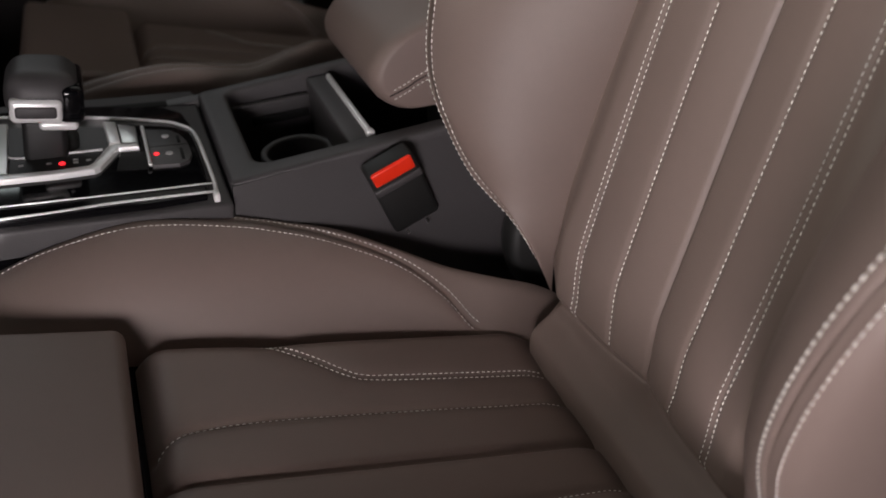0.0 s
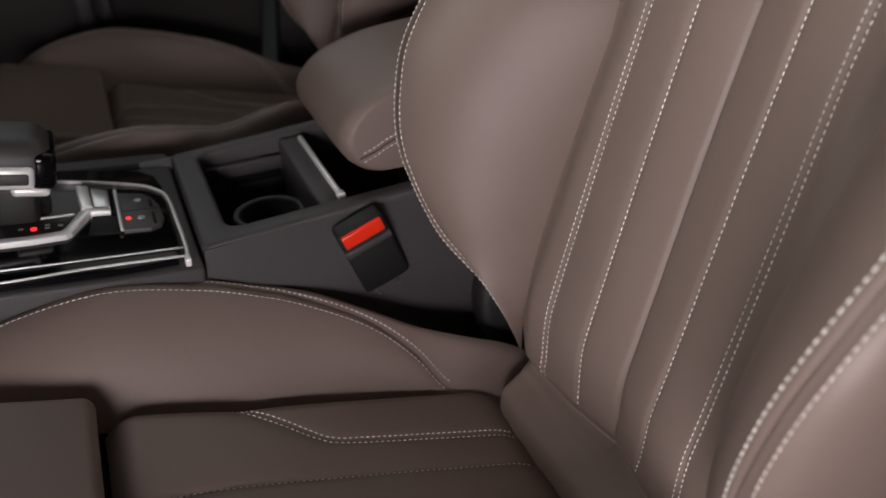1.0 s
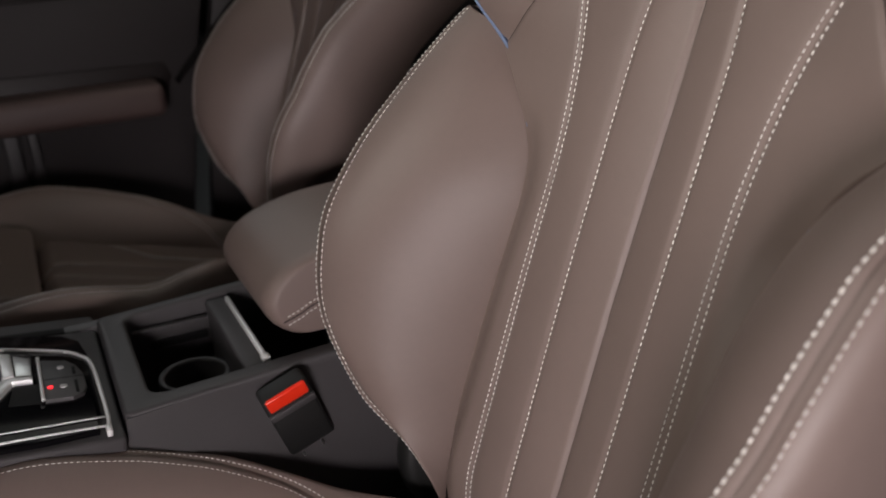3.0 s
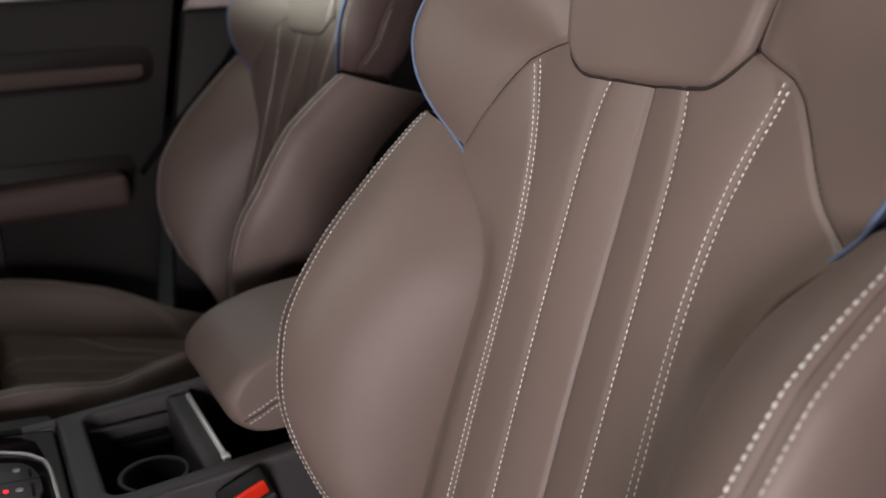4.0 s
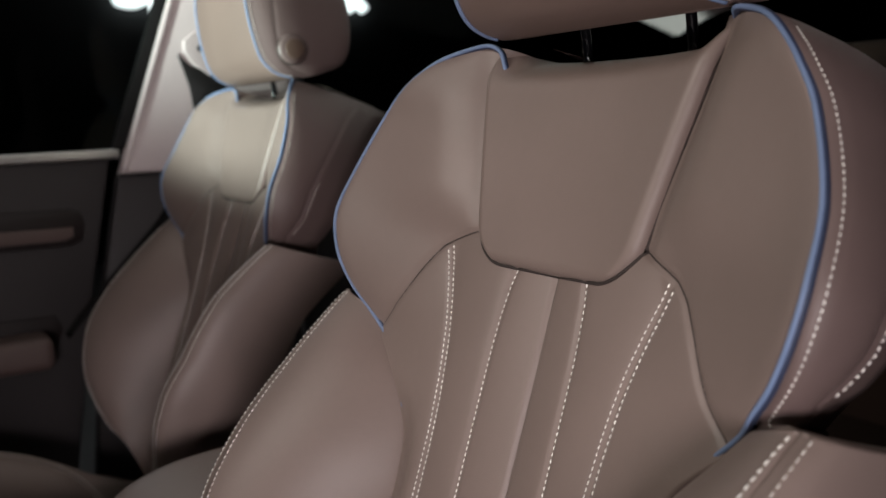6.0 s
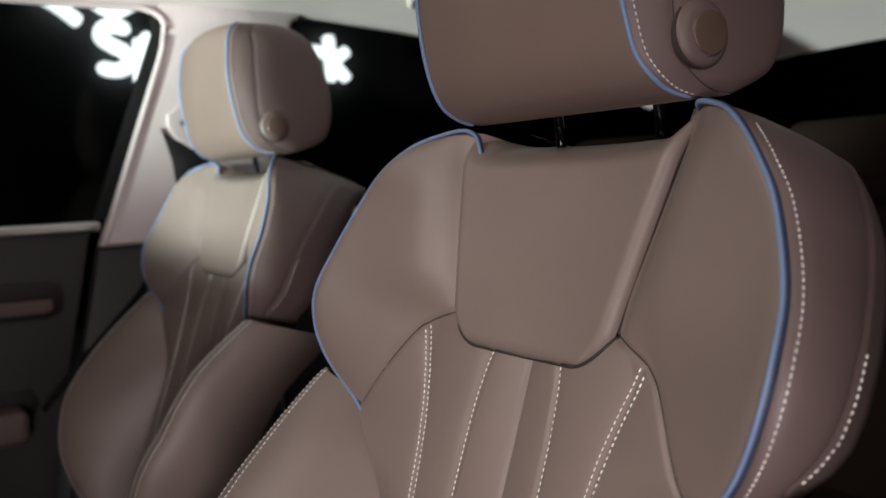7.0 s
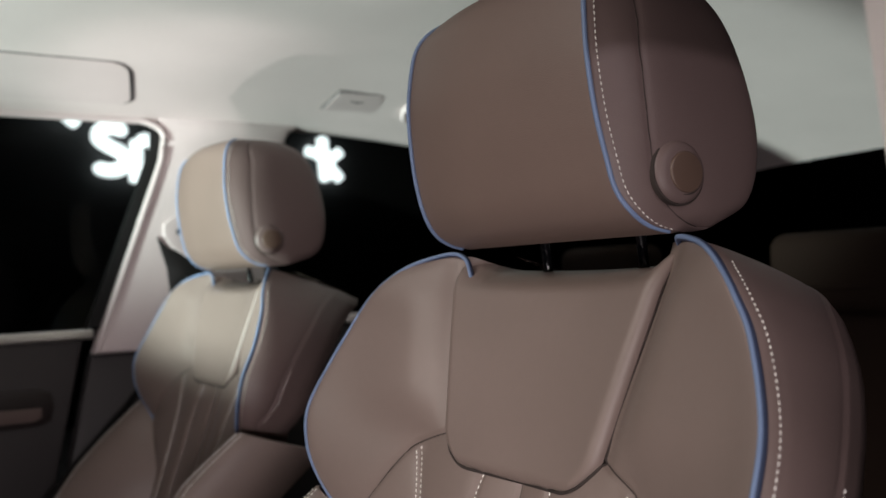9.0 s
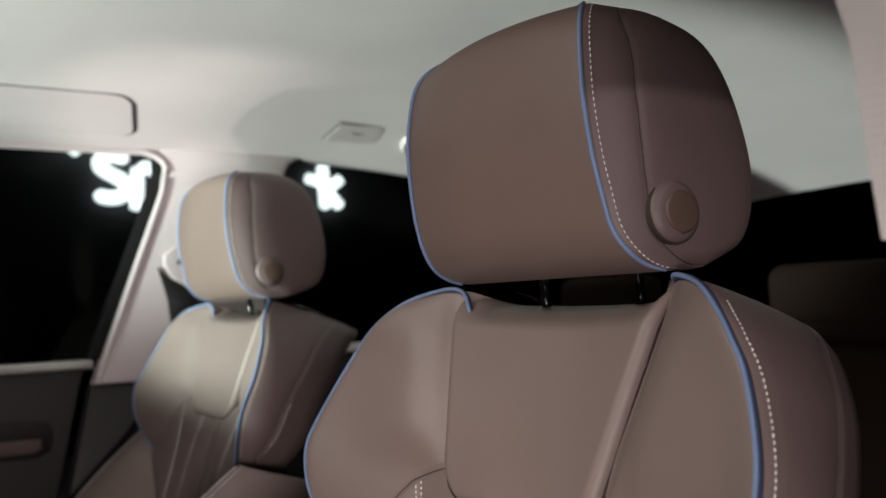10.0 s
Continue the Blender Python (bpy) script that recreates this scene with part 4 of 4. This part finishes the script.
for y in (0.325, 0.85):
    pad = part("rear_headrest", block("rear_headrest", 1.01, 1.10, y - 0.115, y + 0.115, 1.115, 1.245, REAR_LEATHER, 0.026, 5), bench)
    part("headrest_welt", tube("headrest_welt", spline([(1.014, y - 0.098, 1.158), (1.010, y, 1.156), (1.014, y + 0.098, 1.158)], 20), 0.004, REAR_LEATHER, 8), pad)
solo("rear_bulkhead", block("rear_bulkhead", 1.9, 1.95, -0.45, 1.24, 0.36, 1.10, PLASTIC_DARK, 0.01), "black rear end of the cabin", "tailgate", "structure")

# ---------------------------------------------------------------- centre console
console = thing("centre_console", -0.2, 0.375, 0.36, "anthracite centre console with cup holder and leather armrest", "centre console")
NEAR, FARY, Z1 = 0.256, 0.482, 0.702
DECK = Matrix.Translation((-0.25, 0, 0.703)) @ Matrix.Rotation(radians(6.3), 4, "Y")


def on_deck(x, y, z=0.0):
    return tuple(DECK @ Vector((x + 0.25, y, z)))


part("console_side", prism("console_side", [(-0.236, NEAR, 0.700), (0.16, NEAR + 0.012, 0.722), (0.16, NEAR - 0.028, 0.40), (-0.243, NEAR - 0.045, 0.40), (-0.243, NEAR - 0.026, 0.66)], (0, 1, 0), 0.016, PLASTIC, 0.003), console)
part("console_side", prism("console_side", [(-0.229, FARY, 0.700), (0.16, FARY, 0.722), (0.16, FARY, 0.36), (-0.70, FARY, 0.36), (-0.70, FARY, 0.70)], (0, -1, 0), 0.016, PLASTIC, 0.003), console)
part("console_skirt", prism("console_skirt", [(-0.244, NEAR - 0.020, 0.676), (-0.244, NEAR - 0.040, 0.40), (-0.70, NEAR - 0.040, 0.40), (-0.70, NEAR - 0.020, 0.715)], (0, 1, 0), 0.016, PIANO, 0.003), console, "glossy black side skirt")
corner = lambda cx, cy, r, a0, a1: [(cx + r * math.cos(radians(a)), cy + r * math.sin(radians(a))) for a in np.linspace(a0, a1, 7)]
rim_line = [(0.16, FARY - 0.002)] + corner(-0.2295, FARY - 0.010, 0.008, 90, 180) + corner(-0.2295, NEAR + 0.010, 0.008, 180, 270) + [(0.16, NEAR + 0.002), (0.16, NEAR + 0.018)]
rim_line += corner(-0.195, NEAR + 0.042, 0.016, 270, 180) + corner(-0.197, FARY - 0.033, 0.014, 180, 90) + [(0.16, FARY - 0.021)]
part("holder_frame", prism("holder_frame", [(x, y, 0.643 + 0.052 * (x + 0.2)) for x, y in rim_line], (0, 0, 1), 0.062, PLASTIC, 0.0045, 4), console, "rounded anthracite cup holder frame")
part("holder_well", block("holder_well", -0.232, 0.16, NEAR + 0.012, FARY - 0.012, 0.575, 0.60, PLASTIC, 0.002), console, "dark well floor")
part("well_liner", block("well_liner", -0.207, -0.120, FARY - 0.032, FARY - 0.025, 0.60, Z1 - 0.012, PLASTIC, 0.002), console)
part("well_groove", block("well_groove", -0.190, -0.130, FARY - 0.037, FARY - 0.031, 0.668, 0.676, RUBBER, 0.001), console)


def cup_wall():
    """The open curved wall of the cup holder."""
    rows = []
    for k in np.linspace(-0.3, 1.25, 30):
        a = math.pi * k
        rows.append([(-0.160 + 0.036 * math.cos(a) * s, 0.372 + 0.036 * math.sin(a) * s, z) for s, z in ((1.0, 0.60), (1.0, 0.664), (0.985, 0.667), (0.84, 0.667), (0.82, 0.664), (0.80, 0.60))])
    return sheet("cup_wall", np.array(rows), PLASTIC)


part("cup_wall", cup_wall(), console)
part("divider", block("divider", -0.127, -0.104, NEAR + 0.024, FARY - 0.024, 0.62, Z1 + 0.003, PLASTIC, 0.003), console)
part("chrome_strip", block("chrome_strip", -0.1075, -0.1025, NEAR + 0.036, FARY - 0.035, Z1 - 0.010, Z1 + 0.0075, SILVER, 0.0018), console, "chrome strip")
part("strip_foot", block("strip_foot", -0.109, -0.101, NEAR + 0.030, NEAR + 0.040, Z1 - 0.012, Z1 + 0.008, SILVER, 0.002), console, "chrome strip end")
# selector deck, rising to the front
part("selector_deck", block("selector_deck", -0.46, 0.012, 0.236, 0.508, -0.09, -0.006, PLASTIC, 0.004, 3, DECK), console)
part("far_slot", block("far_slot", -0.16, -0.018, 0.466, 0.480, -0.012, -0.0045, RUBBER, 0.001, 2, DECK), console)
part("selector_panel", prism("selector_panel", [on_deck(x, y, -0.006) for x, y in ((-0.66, 0.240), (-0.30, 0.243), (-0.258, 0.247), (-0.2535, 0.27), (-0.2535, 0.40), (-0.258, 0.432), (-0.272, 0.449), (-0.34, 0.470), (-0.66, 0.485))], DECK.to_3x3() @ Vector((0, 0, 1)), 0.006, PIANO, 0.0015), console, "glossy black selector panel")


def deck_plate(name, outline, depth, mat, bevel=0.001, label="", base=0.0, seg=2):
    """A flat piece with rounded rims lying on the selector deck."""
    return part(name, prism(name, [on_deck(x, y, base) for x, y in outline], DECK.to_3x3() @ Vector((0, 0, 1)), depth, mat, bevel, seg), console, label)


def deck_line(name, outline, r, mat, label, z=0.0012, n=60):
    return part(name, tube(name, spline([on_deck(x, y, z) for x, y in outline], n), r, mat, 8), console, label)


def deck_disc(name, x, y, r, z, mat, label):
    return part(name, disc(name, on_deck(x, y, z), DECK.to_3x3() @ Vector((0, 0, 1)), r, 0.0014, mat, 0.0003, 16), console, label)


deck_line("chrome_frame", [(-0.66, 0.488), (-0.45, 0.462), (-0.3515, 0.4396), (-0.2813, 0.4120), (-0.2599, 0.3930), (-0.2521, 0.3715), (-0.2498, 0.311), (-0.2495, 0.262), (-0.2518, 0.2385)], 0.0019, SILVER, "chrome frame", 0.0005, 120)
part("frame_end", block("frame_end", -0.0035, 0.0015, 0.2365, 0.2475, -0.004, 0.0035, SILVER, 0.0012, 2, DECK), console, "chrome frame end")
deck_line("chrome_line", [(-0.66, 0.268), (-0.3538, 0.2635), (-0.2516, 0.2635)], 0.0009, CHROME, "thin chrome line")
deck_line("chrome_line", [(-0.66, 0.2385), (-0.413, 0.2425), (-0.3309, 0.2475), (-0.2530, 0.2475)], 0.0012, CHROME, "thin chrome line")
# gate: bright frame round the lever's well and the gear indicator
deck_plate("gate_well", [(-0.414, 0.429), (-0.329, 0.4095), (-0.3275, 0.353), (-0.414, 0.352)], 0.0012, PLASTIC, 0.0004)
deck_plate("gate_rail", [(-0.46, 0.3160), (-0.416, 0.3168), (-0.3724, 0.3149), (-0.3470, 0.3175), (-0.3435, 0.3215), (-0.3301, 0.3541), (-0.3250, 0.3592), (-0.3037, 0.3550), (-0.3037, 0.3480), (-0.3205, 0.3490), (-0.3375, 0.3120), (-0.3422, 0.3082), (-0.3725, 0.3058), (-0.46, 0.3070)], 0.0055, SILVER, 0.002, "bright aluminium gate rail", 0, 3)
deck_plate("gate_rail", [(-0.3310, 0.4100), (-0.3200, 0.4070), (-0.3178, 0.3575), (-0.3285, 0.3545)], 0.0075, SILVER, 0.003, "bright aluminium gate rail", 0, 3)
deck_plate("gate_rail", [(-0.46, 0.4345), (-0.4138, 0.4313), (-0.4098, 0.3175), (-0.46, 0.3180)], 0.005, SILVER, 0.002, "bright aluminium gate rail", 0, 3)
deck_line("strip_edge", [(-0.4132, 0.3600), (-0.4048, 0.3515), (-0.3699, 0.3515), (-0.3340, 0.3525)], 0.0013, SILVER, "chrome edge", 0.003)
deck_plate("indicator_strip", [(-0.4100, 0.3515), (-0.3345, 0.3505), (-0.3455, 0.3180), (-0.4100, 0.3190)], 0.0028, PLASTIC_DARK, 0.0006, "black gear indicator strip")
for x, y in ((-0.4005, 0.3353), (-0.3782, 0.3340), (-0.3569, 0.3370), (-0.3569, 0.3310), (-0.3464, 0.3335)):
    part("gear_mark", block("gear_mark", x - 0.0021, x + 0.0021, y - 0.0018, y + 0.0018, 0.0026, 0.0032, MARK, 0.0003, 1, DECK @ Matrix.Translation((0.25, 0, 0))), console, "pale mark")
deck_disc("gear_light", -0.3679, 0.3310, 0.0026, 0.0032, LED, "glowing red gear light")
deck_plate("gate_plate", [(-0.3185, 0.4040), (-0.3032, 0.3938), (-0.3035, 0.3555), (-0.3172, 0.3590)], 0.0055, ALU, 0.0012, "grey aluminium plate")
deck_plate("tray", [(-0.3195, 0.3470), (-0.2990, 0.3447), (-0.2980, 0.3074), (-0.3248, 0.3111)], 0.0012, RUBBER, 0.0004, "black hollow")
deck_plate("switch_bank", [(-0.2955, 0.3900), (-0.2740, 0.3820), (-0.2660, 0.3700), (-0.2615, 0.3520), (-0.2603, 0.3239), (-0.2640, 0.3110), (-0.2732, 0.3050), (-0.2956, 0.3066)], 0.0038, PLASTIC, 0.0014, "dark grey switch bank")
part("switch_gap", block("switch_gap", -0.2955, -0.2610, 0.3446, 0.3456, 0.0036, 0.0041, RUBBER, 0.0002, 1, DECK @ Matrix.Translation((0.25, 0, 0))), console)
for y0, y1 in ((0.3490, 0.3660), (0.3120, 0.3370)):
    part("switch_slot", block("switch_slot", -0.2700, -0.2672, y0, y1, 0.0036, 0.0042, RUBBER, 0.0003, 1, DECK @ Matrix.Translation((0.25, 0, 0))), console, "black slot")
deck_line("switch_bar", [(-0.2975, 0.3936), (-0.2972, 0.349), (-0.2970, 0.3060)], 0.0017, SILVER, "chrome switch bar", 0.0042)
for x, y in ((-0.2793, 0.3668), (-0.2793, 0.3277)):
    deck_disc("switch_mark", x, y, 0.0032, 0.0040, MARK, "pale symbol")
deck_disc("switch_light", -0.2902, 0.3285, 0.0023, 0.0041, LED, "glowing red light")


def armrest_sheet(y0, y1):
    prof = spline([(0.30, 0.818), (0.12, 0.814), (0.0, 0.807), (-0.045, 0.799), (-0.077, 0.787), (-0.095, 0.770), (-0.100, 0.755), (-0.095, 0.739), (-0.083, 0.727), (-0.064, 0.721), (0.0, 0.721), (0.10, 0.722), (0.30, 0.726)], 90)
    mid = np.array([0.10, 0.770])
    rows = []
    for t in np.linspace(-1, 1, 41):
        y = (y0 + y1) / 2 + (y1 - y0) / 2 * math.sin(t * math.pi / 2)
        inset = 0.012 * (1 - math.sqrt(max(1 - max(abs(math.sin(t * math.pi / 2)) - 0.80, 0) ** 2 / 0.04, 0)))
        d = prof - mid
        q = prof - d / np.linalg.norm(d, axis=1, keepdims=True) * inset
        rows.append([(x, y, z) for x, z in q])
    side = [[(*(np.array([mid[0], mid[1]]) + (np.array([r[0], r[2]]) - mid) * k),) for r in rows[0]] for k in (0.6, 0.2)]
    first = [[(x, y0, z) for x, z in s] for s in side[::-1]]
    last = [[(x, y1, z) for x, z in s] for s in side]
    return np.array(first + rows + last)


armrest = part("armrest_lid", sheet("armrest_lid", armrest_sheet(0.285, 0.470), LEATHER), console, "taupe leather armrest lid with stitched edge")
for d in (-0.0042, 0.0042):
    q = spline([(-0.083, 0.2846, 0.7395 + d), (-0.068, 0.2846, 0.7450 + d), (-0.050, 0.2846, 0.7525 + d), (0.02, 0.2846, 0.772 + d)], 60)
    part("stitching", stitches("stitching", q, np.repeat(np.array([[-0.1, -1.0, 0]]), 60, 0), width=0.00028), armrest)
part("armrest_seam", tube("armrest_seam", spline([(-0.085, 0.2848, 0.7395), (-0.068, 0.2848, 0.7450), (-0.050, 0.2848, 0.7525), (0.02, 0.2848, 0.772)], 60), 0.0006, SEAM, 6), armrest, "sewn seam drawn dark for its shade")
part("armrest_foot", block("armrest_foot", 0.0, 0.28, 0.30, 0.455, 0.60, 0.73, PLASTIC_DARK, 0.006), console, "black plastic foot")
lever = thing("gear_selector", -0.37, 0.37, 0.705, "black leather gear selector with chrome trim", "gear selector")
KNOB = Matrix.Translation((-0.374, 0.370, 0.763)) @ Matrix.Rotation(radians(12), 4, "Y")
part("lever_boot", block("lever_boot", -0.396, -0.352, 0.362, 0.406, 0.700, 0.728, PLASTIC_DARK, 0.010), lever, "black leather boot")
part("lever_neck", block("lever_neck", -0.014, 0.022, -0.024, 0.020, -0.055, -0.008, PLASTIC_DARK, 0.006, 4, KNOB), lever, "black neck")
part("neck_lip", block("neck_lip", 0.000, 0.031, -0.036, 0.020, -0.0135, -0.0045, SILVER, 0.004, 4, KNOB), lever, "chrome lip")
part("lever_knob", block("lever_knob", -0.0255, 0.034, -0.040, 0.034, -0.009, 0.036, PLASTIC, 0.019, 7, KNOB), lever, "black leather knob")
part("chrome_trim", block("chrome_trim", -0.0215, 0.0195, -0.0430, -0.028, -0.0045, 0.0165, SILVER, 0.005, 4, KNOB), lever, "chrome trim")
part("unlock_button", block("unlock_button", -0.0175, 0.0155, -0.0442, -0.037, 0.000, 0.0115, PLASTIC, 0.003, 3, KNOB), lever, "grey unlock button")
part("knob_end", block("knob_end", 0.016, 0.0365, -0.0395, 0.030, -0.006, 0.026, PIANO, 0.006, 4, KNOB), lever, "glossy black end cap")

# seat belt buckle beside the seat
buckle = thing("belt_buckle", -0.07, 0.235, 0.55, "black seat belt buckle with red release button", "belt buckle")
_r, _d = Vector((0.945, 0, 0.327)), Vector((0.327, 0.10, -0.940))
_o = _r.cross(_d).normalized()
mb = Matrix.Translation((-0.1065, 0.238, 0.703)) @ Matrix((_r, _o, -_d)).transposed().to_4x4()
part("buckle_body", block("buckle_body", -0.0225, 0.0225, -0.012, 0.012, -0.068, 0.002, PLASTIC_DARK, 0.004, 3, mb), buckle)
part("buckle_lip", block("buckle_lip", -0.0225, 0.0225, -0.0135, 0.0, -0.022, -0.015, PLASTIC, 0.0015, 3, mb), buckle, "grey lip")
part("release_button", block("release_button", -0.0195, 0.0195, -0.0128, 0.006, -0.0125, 0.0015, RED, 0.002, 3, mb), buckle, "red release button")
part("buckle_strap", block("buckle_strap", -0.018, 0.018, -0.004, 0.004, -0.17, -0.06, BELT, 0.001, 2, mb), buckle)
for x in (-0.012, 0.008):
    part("rivet", disc("rivet", mb @ Vector((x, -0.0095, -0.0725)), mb.to_3x3() @ Vector((0, -1, 0)), 0.0010, 0.006, ALU, 0.0003, 12), buckle, "metal rivet")
hinge = thing("hinge_cover", 0.03, 0.215, 0.56, "black plastic cover over the seat hinge", "hinge cover")
part("cover_shell", disc("cover_shell", (0.055, 0.215, 0.60), (0, -1, 0.1), 0.065, 0.03, PLASTIC_DARK, 0.010), hinge)

# ---------------------------------------------------------------- roof fittings
RAIL = Matrix.Translation((0, 1.06, 1.5505)) @ Matrix.Rotation(radians(-13.5), 4, "X")
handle = thing("grab_handle", 0.0, 1.06, 1.55, "light grey folded grab handle on the roof rail", "grab handle")


def rail_plate(name, x0, x1, y0, y1, r, proud, mat):
    """A thin plate with round corners that follows the roof rail."""
    rows = []
    for x in np.concatenate([[x0], np.linspace(x0, x1 - r, 8), x1 - r + r * np.sin(np.linspace(0.1, math.pi / 2, 14)), [x1]]):
        d = max(x - (x1 - r), 0)
        cut = r - math.sqrt(max(r * r - d * d, 0))
        ys = np.linspace(y0 + 1.5 * cut, y1 - 0.9 * cut, 24)
        zs = np.interp(ys, LOW[:, 0], LOW[:, 1]) - proud
        rows.append([(x, y, z) for y, z in zip(ys, zs)])
    g = np.array(rows)
    # the end leans back towards the window
    g[..., 0] += 0.27 * (g[..., 1] - y0) * ease((g[..., 0] - x0) / (x1 - x0))
    rim = g.copy()
    rim[..., 2] += proud + 0.004
    g = np.concatenate([rim[:, :1], g, rim[:, -1:]], 1)
    g[0], g[-1] = rim[0][[0] + list(range(24)) + [23]], rim[-1][[0] + list(range(24)) + [23]]
    me = sheet(name, g, mat)
    me.set_sharp_from_angle(angle=radians(30))
    return me


# a slightly larger dark plate draws the shadow in the gap round the bar
part("handle_gap", rail_plate("handle_gap", -0.16, 0.1400, 0.9738, 1.141, 0.034, 0.0006, PLASTIC), handle, "dark shadow gap")
part("handle_bar", rail_plate("handle_bar", -0.16, 0.1328, 0.9775, 1.138, 0.027, 0.0022, PILLAR), handle)
hook = thing("coat_hook", 0.59, 1.05, 1.55, "light grey coat hook plate on the roof rail", "coat hook")
# the hook's gap shadow is likewise a dark plate behind it
part("plate_gap", rail_plate("plate_gap", 0.5330, 0.6350, 1.0110, 1.0960, 0.010, 0.0050, PLASTIC), hook, "dark shadow gap")
part("hook_plate", rail_plate("hook_plate", 0.5368, 0.6312, 1.0140, 1.0932, 0.009, 0.0066, PILLAR), hook)
part("hook", tube("hook", [tuple(RAIL @ Vector(q)) for q in spline([(0.570, -0.022, -0.001), (0.575, -0.012, -0.004), (0.589, -0.008, -0.006), (0.603, -0.012, -0.004), (0.608, -0.024, -0.001)], 20)], 0.0017, PLASTIC, 8), hook)
rear_handle = thing("grab_handle", 0.75, 1.06, 1.55, "light grey rear grab handle beside the coat hook", "grab handle")
part("handle_bar", tube("handle_bar", [tuple(RAIL @ Vector(q)) for q in spline([(0.735, -0.048, 0.004), (0.712, -0.036, -0.006), (0.703, -0.008, -0.011), (0.712, 0.022, -0.014), (0.740, 0.036, -0.016), (0.90, 0.038, -0.016), (0.96, 0.030, 0.006)], 50)], 0.0065, PILLAR, 12), rear_handle)

# ---------------------------------------------------------------- light sign in the hall: plain glowing bars
def sign_bar(group, pts, r):
    p = spline([(x * 1.028 + 0.008, 7.92, z * 1.028 - 0.034) for x, z in pts], 44)
    n = len(p)
    rad = r * np.sqrt(np.maximum(1 - np.clip(np.abs(np.linspace(-1, 1, n)) - 0.86, 0, 1) ** 2 / 0.0205, 0.02))
    return part("light_bar", tube("light_bar", p, rad, SIGN, 12, up=(0, 1, 0)), group)


sign = thing("light_sign", 2.0, 7.9, 2.3, "white glowing bars of a wall-mounted light sign", "light sign")
for pts, r in (([(1.86, 2.57), (1.75, 2.615), (1.64, 2.585), (1.62, 2.505), (1.72, 2.44), (1.82, 2.385), (1.84, 2.29), (1.73, 2.235), (1.57, 2.26)], 0.061),
               ([(1.94, 2.52), (1.94, 2.32), (1.92, 2.13)], 0.056), ([(1.97, 2.50), (2.03, 2.52), (2.10, 2.48)], 0.056),
               ([(3.75, 2.63), (3.76, 2.40), (3.77, 2.18)], 0.058), ([(3.57, 2.48), (3.64, 2.47), (3.72, 2.44)], 0.052), ([(3.80, 2.37), (3.87, 2.43), (3.95, 2.49)], 0.053), ([(3.80, 2.35), (3.87, 2.28), (3.94, 2.20)], 0.053),
               ([(1.08, 2.86), (1.28, 2.76), (1.46, 2.62)], 0.061), ([(1.54, 2.84), (1.73, 2.74), (1.94, 2.84)], 0.063)):
    sign_bar(sign, pts, r)
